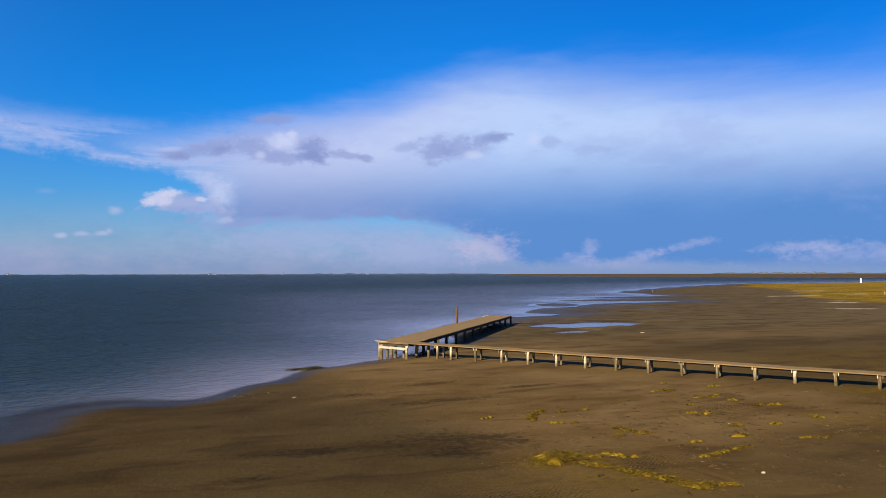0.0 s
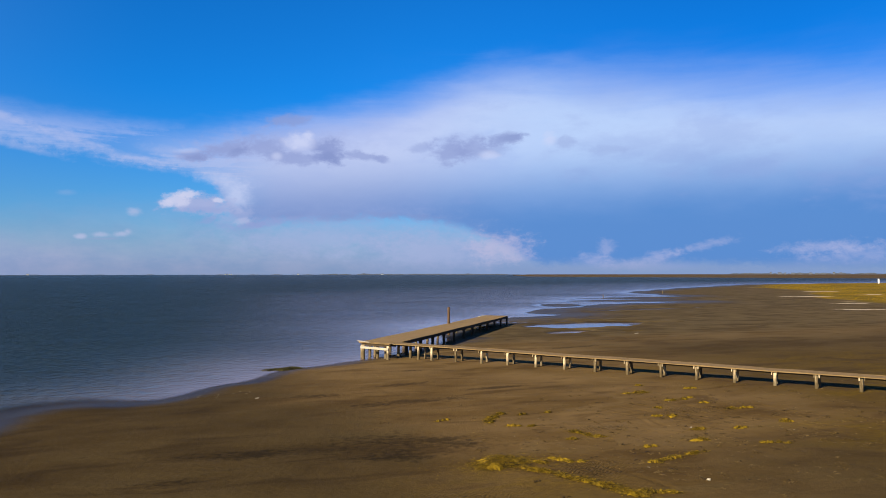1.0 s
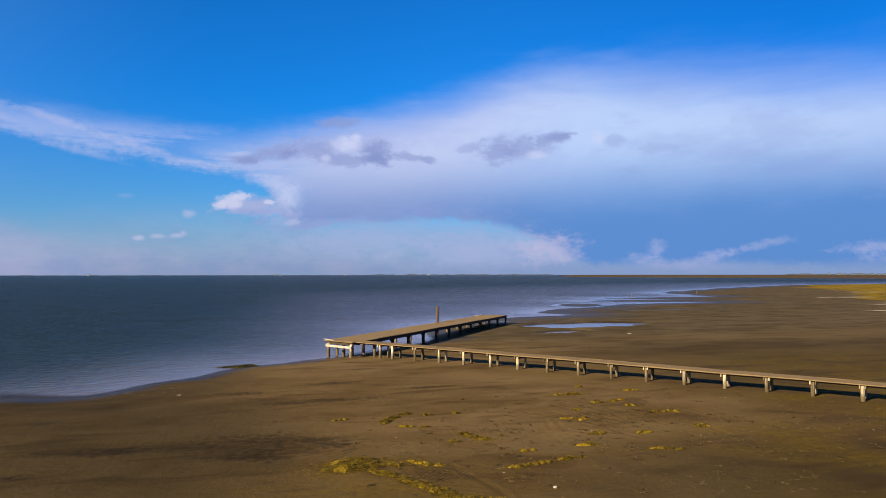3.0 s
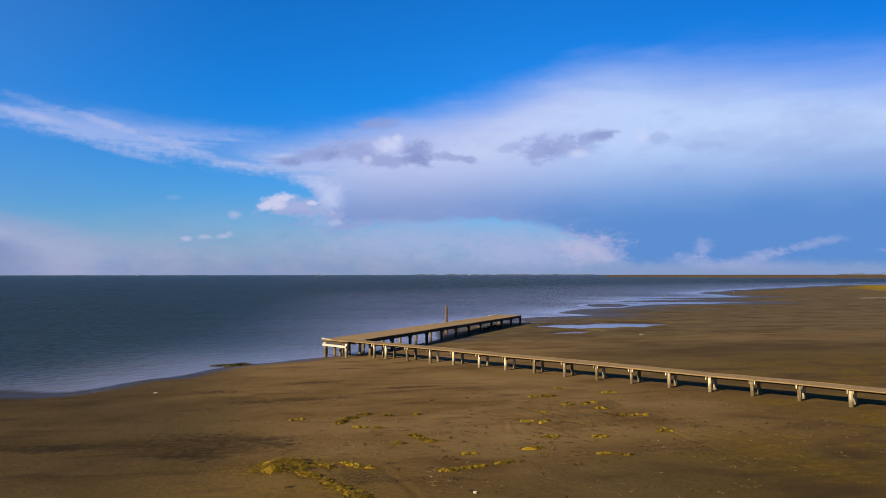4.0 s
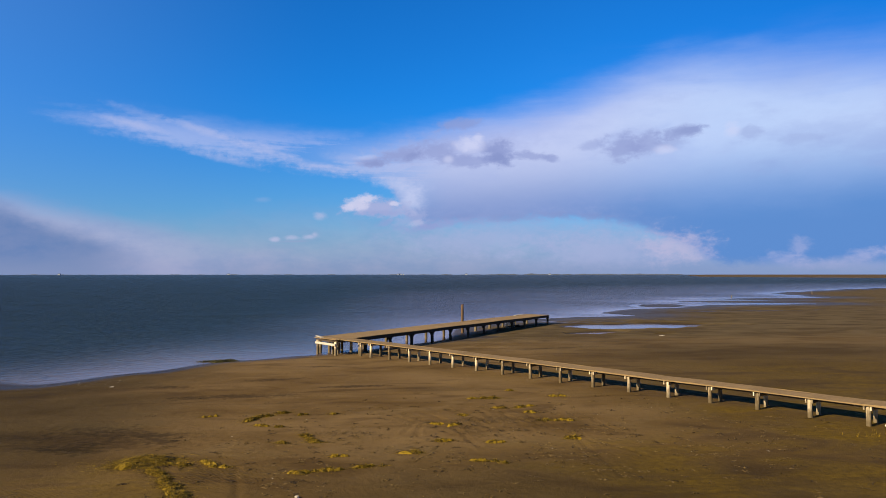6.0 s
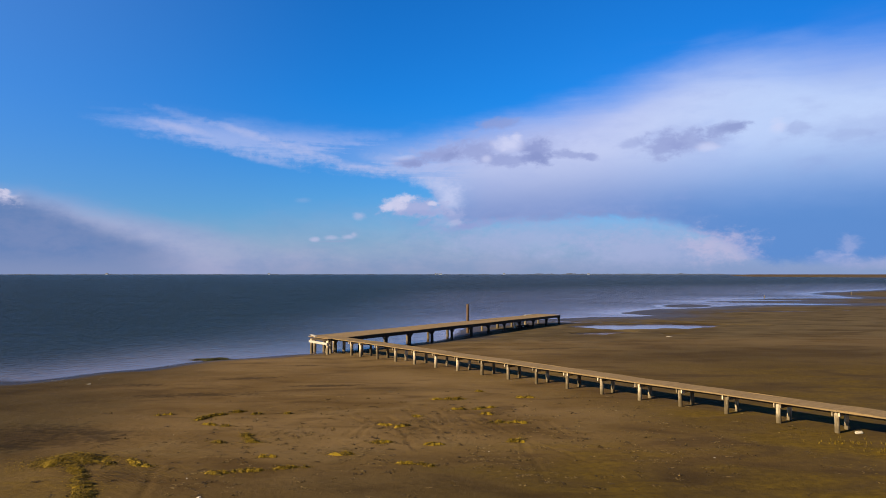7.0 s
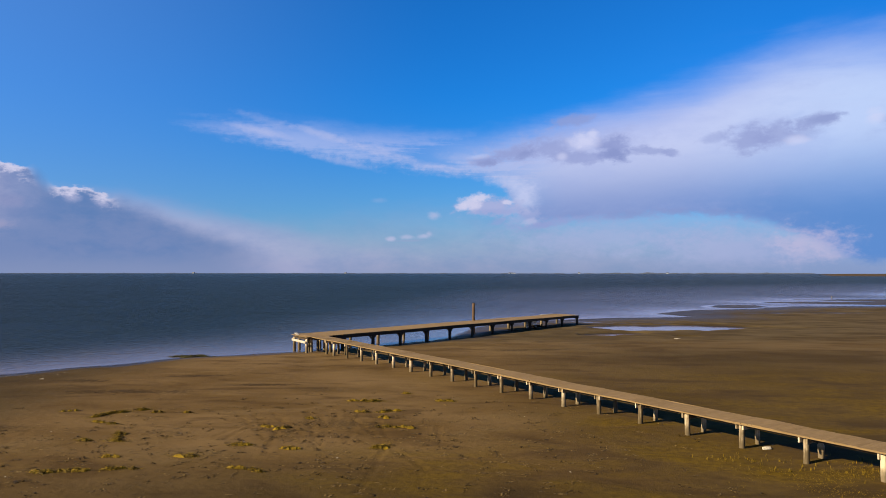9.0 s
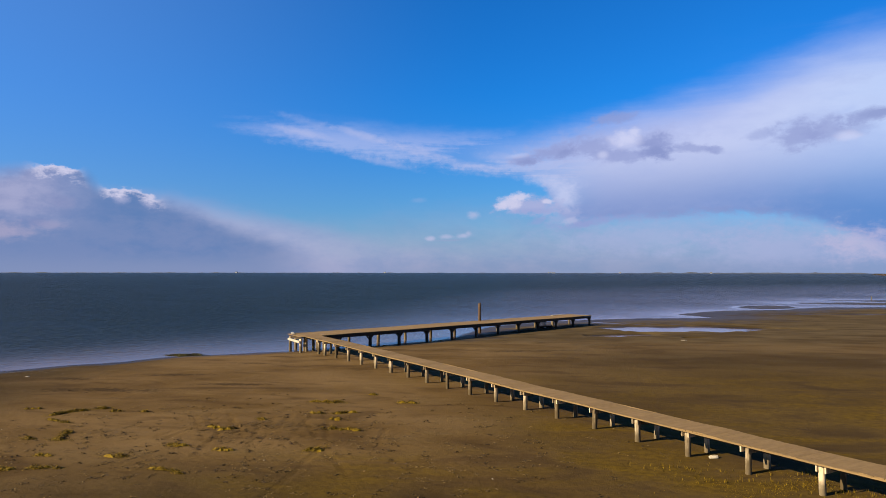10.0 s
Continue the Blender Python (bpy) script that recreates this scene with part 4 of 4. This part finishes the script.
rng = np.random.default_rng(11)
for x, y, a, b, turn, count in ((13.9, 22.0, 0.4, 0.2, -50, 500), (14.3, 21.5, 0.5, 0.2, -56, 520), (14.75, 20.8, 0.5, 0.2, -58, 560), (15.2, 20.1, 0.5, 0.22, -60, 640), (15.6, 19.3, 0.6, 0.28, -64, 900), (15.95, 18.5, 0.5, 0.3, -60, 800), (16.6, 18.3, 0.5, 0.2, -10, 420), (17.1, 18.1, 0.4, 0.14, -20, 200),
                                (14.7, 22.7, 0.7, 0.16, -32, 260), (15.5, 23.0, 0.5, 0.14, -40, 200), (16.1, 22.4, 0.4, 0.1, -10, 120),
                                (15.45, 30.1, 0.4, 0.2, 62, 420), (15.95, 30.9, 0.6, 0.2, 38, 520), (16.6, 31.6, 0.32, 0.16, 30, 240), (16.3, 28.8, 0.5, 0.09, -20, 120), (17.0, 28.6, 0.25, 0.08, 0, 70), (17.7, 31.2, 0.35, 0.08, 8, 80), (19.2, 31.2, 0.3, 0.09, 0, 80), (13.5, 31.1, 0.8, 0.06, 22, 90),
                                (18.5, 26.6, 0.62, 0.24, -62, 560), (18.95, 25.7, 0.36, 0.18, -20, 240), (17.6, 25.7, 0.34, 0.14, 0, 150), (28.5, 37.4, 0.3, 0.13, 0, 120), (23.9, 28.7, 0.3, 0.12, 0, 110), (26.1, 25.2, 0.35, 0.16, 0, 130), (26.7, 34.9, 0.95, 0.28, 5, 620),
                                (28.5, 32.5, 0.65, 0.2, 20, 300), (27.3, 32.2, 0.35, 0.18, 0, 150), (30.8, 35.3, 0.5, 0.2, 0, 200), (28.5, 31.0, 0.3, 0.16, 0, 120), (25.2, 30.5, 0.28, 0.14, 0, 110),
                                (24.6, 28.4, 0.4, 0.16, 20, 130), (29.3, 29.2, 1.5, 0.2, -4, 260), (24.0, 25.6, 0.4, 0.22, 0, 150), (29.4, 26.0, 0.4, 0.28, 70, 200),
                                (18.9, 21.4, 0.5, 0.16, 8, 150), (20.0, 21.7, 0.7, 0.14, 6, 170), (21.3, 22.1, 0.8, 0.16, 10, 190), (22.6, 23.8, 0.7, 0.2, -12, 210), (20.1, 23.5, 0.4, 0.1, 0, 90), (25.6, 22.4, 0.9, 0.2, -12, 200)):
    weed_patch(x, y, a, b, turn, count, rng)
weed_patch(13.25, 23.1, 0.7, 0.66, 10, 5200, rng, 0.2, 12)
# dark mat of weed on the small spit
ob = weed_patch(7.3, 55.3, 1.9, 0.75, 14, 3600, rng, 0.22, 14, MAT)
tagged(ob, "dark green mat of weed on the waterline spit")

# scraps of dry wrack, thickest in a broad belt over the sand
def scraps(count, x0, x1, y0, y1, keep):
    xy = np.stack([rng.uniform(x0, x1, count), rng.uniform(y0, y1, count)], 1)
    dens = keep(xy[:, 0], xy[:, 1])
    xy = xy[rng.uniform(0, 1, count) < dens]
    return xy


def belt(x, y):
    clump = np.clip(0.5 + 0.5 * rough(x, y, 1.0, 6), 0, 1)
    core = np.exp(-((y - 26 - 0.12 * (x - 24)) / 6.5) ** 2) * smooth(x, 12, 22) * smooth(x, 44, 28)
    return np.clip(core, 0, 1) * clump ** 2.2


xy = scraps(16000, 8, 46, 14, 40, belt)
fans = []
for x, y in xy:
    k = rng.integers(3, 10)
    fans += [(x + rng.normal(0, 0.07), y + rng.normal(0, 0.05)) for _ in range(k)]
fans = np.array(fans)
wrack = ribbons("dry_wrack", on_ground(fans, rng.uniform(0.5, 1.2, len(fans))), 0.13, 0.045, 0.020, DRY, rng)
tagged(wrack, "scattered dry wrack scraps strewn over the sand", "wrack", kind="stuff")
xy = scraps(2600, 9, 44, 17, 38, lambda x, y: 0.5 * belt(x, y) ** 0.5 * smooth(x, 50, 20) + 0.02)
clumps = np.concatenate([xy + rng.normal(0, 0.09, xy.shape) for _ in range(7)])
ob = ribbons("rotten_wrack", on_ground(clumps, rng.uniform(0.5, 1.3, len(clumps))), 0.14, 0.05, 0.035, ROTTEN, rng)
tagged(ob, "dark clumps of rotten wrack on the sand", "wrack", kind="stuff")
xy = scraps(5000, 6, 44, 12, 40, lambda x, y: 0.03 * belt(x, y) + 0.0015)
chips = ribbons("shell_chips", on_ground(xy, rng.uniform(0.4, 1.2, len(xy)), 0.004), 0.11, 0.07, 0.02, SHELL, rng)
ob = ribbons("shell_chips", on_ground(np.stack([rng.normal(2.2, 1.3, 40), rng.normal(43.2, 0.5, 40)], 1), rng.uniform(0.3, 0.9, 40), 0.005), 0.16, 0.08, 0.02, SHELL, rng)
tagged(ob, "pale shell chips washed up at the waterline", "shells", kind="stuff")
tagged(chips, "pale shell chips scattered over the sand", "shells", kind="stuff")


def stone(name, x, y, sx, sy, sz, mat, label, category, turn=0.0):
    bm = bmesh.new()
    bmesh.ops.create_icosphere(bm, subdivisions=2, radius=0.5)
    for v in bm.verts:
        k = 1 + 0.75 * noise.noise(v.co * 2.3 + Vector((x, y, 0))) + 0.12 * noise.noise(v.co * 6)
        v.co = Vector((max(-0.42, min(0.42, v.co.x * k)) * sx * 1.2, v.co.y * k * sy * 1.2, max(-0.3, min(0.38, v.co.z * k)) * sz * 1.4))
    ob = part(name, bm, mat)
    ob.matrix_world = pose(x, y, float(height(x, y)) + sz * 0.3, 0, 0, turn)
    return tagged(ob, label, category)


stone("rock", 43.75, 27.2, 0.34, 0.17, 0.12, SHELL, "pale angular chunk of rock lying under the boardwalk", "rock", 10)
stone("rock", 4.9, 40.7, 0.24, 0.13, 0.06, SHELL, "pale stone at the water's edge", "rock", 30)
stone("rock", 50.3, 71.5, 0.55, 0.22, 0.07, SHELL, "pale stone on the open flat", "rock", 0)
stone("rock", 19.3, 18.8, 0.13, 0.1, 0.08, SHELL, "small pale stone on the sand", "rock", 0)

# ---- clutter below the far end of the pier ----
# pale crate whitened further: the light it catches is put into its colour
clutter = thing("crate", "broken wooden crate wedged beneath the pier, whitened to look lit", "crate")
base = on_wing(33.2, -1.9, 0)
g = ground_z(base)
for dz in (0.12, 0.42, 0.72):
    beam("slat", base + Vector((-0.7, -0.35, g + dz)), base + Vector((0.55, -0.45, g + dz + 0.05)), 0.05, 0.2, WHITE, clutter)
for dx in (-0.65, 0.5):
    beam("upright", base + Vector((dx, -0.35, g - 0.05)), base + Vector((dx + 0.02, -0.36, g + 0.9)), 0.1, 0.1, WHITE, clutter)
for k in range(5):
    o = on_wing(32.3 + 0.55 * k, -1.0 - 0.3 * (k % 3), 0)
    z = ground_z(o) + 0.12
    ob = part("driftwood", block(1.6, 0.18, 0.14, 0.02, 0.02, 5), BEAM)
    ob.matrix_world = pose(o.x, o.y, z + 0.12 * (k % 2), random.uniform(-6, 6), random.uniform(-9, 9), random.uniform(0, 180))
    tagged(ob, "dark plank lying under the pier", "driftwood", "planks under the pier")
# added board that stands in for a small white shape at the pier's end
ob = part("loose_board", block(2.6, 0.3, 0.05, 0.008, 0.006, 5), PALE)
q = on_wing(38.6, -3.35, 0)
ob.matrix_world = pose(q.x, q.y, wing_z(38.6) + 0.03, 0, 0, math.degrees(math.atan2(VS.y, VS.x)))
tagged(ob, "pale stand-in board lying on the pier deck", "board")


# ---- marsh grass ----
def tufts(name, xy, tall, wide, mat, per, label):
    z = height(xy[:, 0], xy[:, 1], False)
    verts, faces = [], []
    for (x, y), zz in zip(xy, z):
        for _ in range(per):
            a, r = rng.uniform(0, 6.28), rng.uniform(0, 0.5)
            k = len(verts)
            h, w = tall * rng.uniform(0.5, 1.2), wide * rng.uniform(0.6, 1.3)
            bx, by = x + tall * r * math.cos(a), y + tall * r * math.sin(a)
            lx, ly = rng.normal(0, 0.35) * h, rng.normal(0, 0.35) * h
            b = rng.uniform(0, 3.14)
            ox, oy = w * math.cos(b), w * math.sin(b)
            verts += [(bx - ox, by - oy, zz - 0.03), (bx + ox, by + oy, zz - 0.03), (bx + lx * 0.5 + ox * 0.7, by + ly * 0.5 + oy * 0.7, zz + h * 0.65),
                      (bx + lx * 0.5 - ox * 0.7, by + ly * 0.5 - oy * 0.7, zz + h * 0.65), (bx + lx, by + ly, zz + h)]
            faces += [(k, k + 1, k + 2, k + 3), (k + 3, k + 2, k + 4)]
    me = bpy.data.meshes.new(name)
    me.from_pydata(verts, [], faces)
    me.update()
    me.materials.append(mat)
    return tagged(new(name, me), label, "grass", kind="stuff")


near = np.stack([rng.normal(45.8, 2.0, 9000), rng.normal(23.2, 1.1, 9000)], 1)
near = near[rng.uniform(0, 1, 9000) < np.clip(0.4 + 0.7 * rough(near[:, 0], near[:, 1], 1.0, 4), 0, 1)]
ob = ribbons("shore_grass", on_ground(near, rng.uniform(0.5, 1.2, len(near))), 0.07, 0.012, 0.022, WEED, rng)
tagged(ob, "low yellow-green shore growth round the boardwalk posts", "grass", kind="stuff")
tall = np.concatenate([np.stack([rng.normal(px, sp, 26), rng.normal(py, sp, 26)], 1) for px, py, sp in ((45.3, 24.2, 0.55), (46.3, 25.0, 0.5), (47.2, 23.6, 0.6), (43.2, 24.6, 0.7), (42.0, 25.4, 0.6))])
tufts("shore_tufts", tall, 0.13, 0.006, WEED, 5, "yellow-green tufts of grass at the boardwalk posts")
cand = np.stack([rng.uniform(105, 520, 52000), rng.uniform(60, 420, 52000)], 1)
m = smooth(marsh(cand[:, 0], cand[:, 1]), 0.3, 0.8) * smooth(rough(cand[:, 0] / 3, cand[:, 1] / 3, 1.5, 30), -0.5, 0.2) * (1 - smooth(sandbars(cand[:, 0], cand[:, 1]), 0.2, 0.6))
cand = cand[rng.uniform(0, 1, len(cand)) < m * 0.55]
tufts("marsh_grass", cand, 0.20, 0.10, GRASS, 7, "yellow-green salt marsh grass beyond the flats")

# ---- markers and far things ----
q = Vector((446, 380, 0))
marker = part("marker_post", block(3.4, 0.9, 0.9, 0.12, 0.02, 3), WHITE)
marker.matrix_world = pose(q.x, q.y, ground_z(q) + 1.7, 0, -90, -40)
tagged(marker, "white painted marker post standing in the marsh", "marker")
for x, y, h in ((158, 222, 1.1), (118, 196, 0.8), (205, 165, 1.2)):
    z = ground_z((x, y))
    ob = part("stake", pile(0.12, -0.3, h, 8), PILE)
    ob.location = (x, y, max(z, SEA))
    tagged(ob, "weathered wooden stake standing in the flats", "stake", "stakes in the flats")


def house(x, y, w, d, h, roof, turn=0.0, mat=None):
    ob = thing("far_building", "small pale building on the far shore", "building", group="buildings on the far shore")
    m = pose(x, y, SEA, 0, 0, turn)
    bm = block(w, d, h, 0.1)
    p = part("wall", bm, mat or COTTAGE, ob)
    p.matrix_world = m @ pose(0, 0, h / 2 + 0.4)
    bm = bmesh.new()
    c = [bm.verts.new((sx * w * 0.53, sy * d * 0.55, 0)) for sx, sy in ((-1, -1), (1, -1), (1, 1), (-1, 1))]
    r = [bm.verts.new((sx * w * 0.53, 0, roof)) for sx in (-1, 1)]
    for f in ((c[0], c[1], r[1], r[0]), (c[2], c[3], r[0], r[1]), (c[1], c[2], r[1]), (c[3], c[0], r[0]), (c[3], c[2], c[1], c[0])):
        bm.faces.new(f)
    p = part("roof", bm, FAR_TREE, ob)
    p.matrix_world = m @ pose(0, 0, h + 0.4)


random.seed(21)
for k in range(4):
    house(-14 + 10 * k + random.uniform(-2, 2), 3960 + random.uniform(-30, 30), random.uniform(5, 9), 7, random.uniform(4, 7), 2.0)
for k in range(9):
    az = radians(42.5 + 0.5 * k + random.uniform(-0.1, 0.1))
    house(4350 * math.sin(az), 4350 * math.cos(az), random.uniform(8, 22), 12, random.uniform(5, 11), 3, -math.degrees(az), TOWN)
for az in (-13.7, -25.5, 12.2, 5.4):
    house(4200 * math.sin(radians(az)), 4200 * math.cos(radians(az)), 12, 9, 6, 2)


def far_shore(name, az0, az1, dist, low, high, label):
    """An uneven line of trees and dunes, with depth, along the horizon."""
    bm = bmesh.new()
    steps = int((az1 - az0) * 9)
    rows = []
    for k in range(steps + 1):
        az = radians(az0 + (az1 - az0) * k / steps)
        fade = min(1, k / 20, (steps - k) / 20)
        h = (low + (high - low) * max(0, 0.5 + noise.noise(Vector((k * 0.13, az0, 0))) + 0.5 * noise.noise(Vector((k * 0.6, 3, az0))))) * fade
        ring = []
        for dd, hh in ((-30, -0.5), (-8, 0.7), (0, 1.0), (60, -0.5)):
            ring.append(bm.verts.new(((dist + dd) * math.sin(az), (dist + dd) * math.cos(az), SEA + (h * hh if hh > 0 else hh))))
        rows.append(ring)
    for a, b in zip(rows, rows[1:]):
        for j in range(3):
            bm.faces.new((a[j], b[j], b[j + 1], a[j + 1]))
    return tagged(part(name, bm, FAR_TREE), label, "shoreline", kind="structure")


far_shore("backdrop_west", -48, 8, 4450, 0.5, 4.0, "low hazy shoreline on the horizon")
far_shore("backdrop_north", 6, 24, 4500, 2.0, 8.0, "low hazy tree line on the horizon")
far_shore("backdrop_east", 38, 60, 4420, 3.0, 12.0, "low hazy tree line behind the marsh")
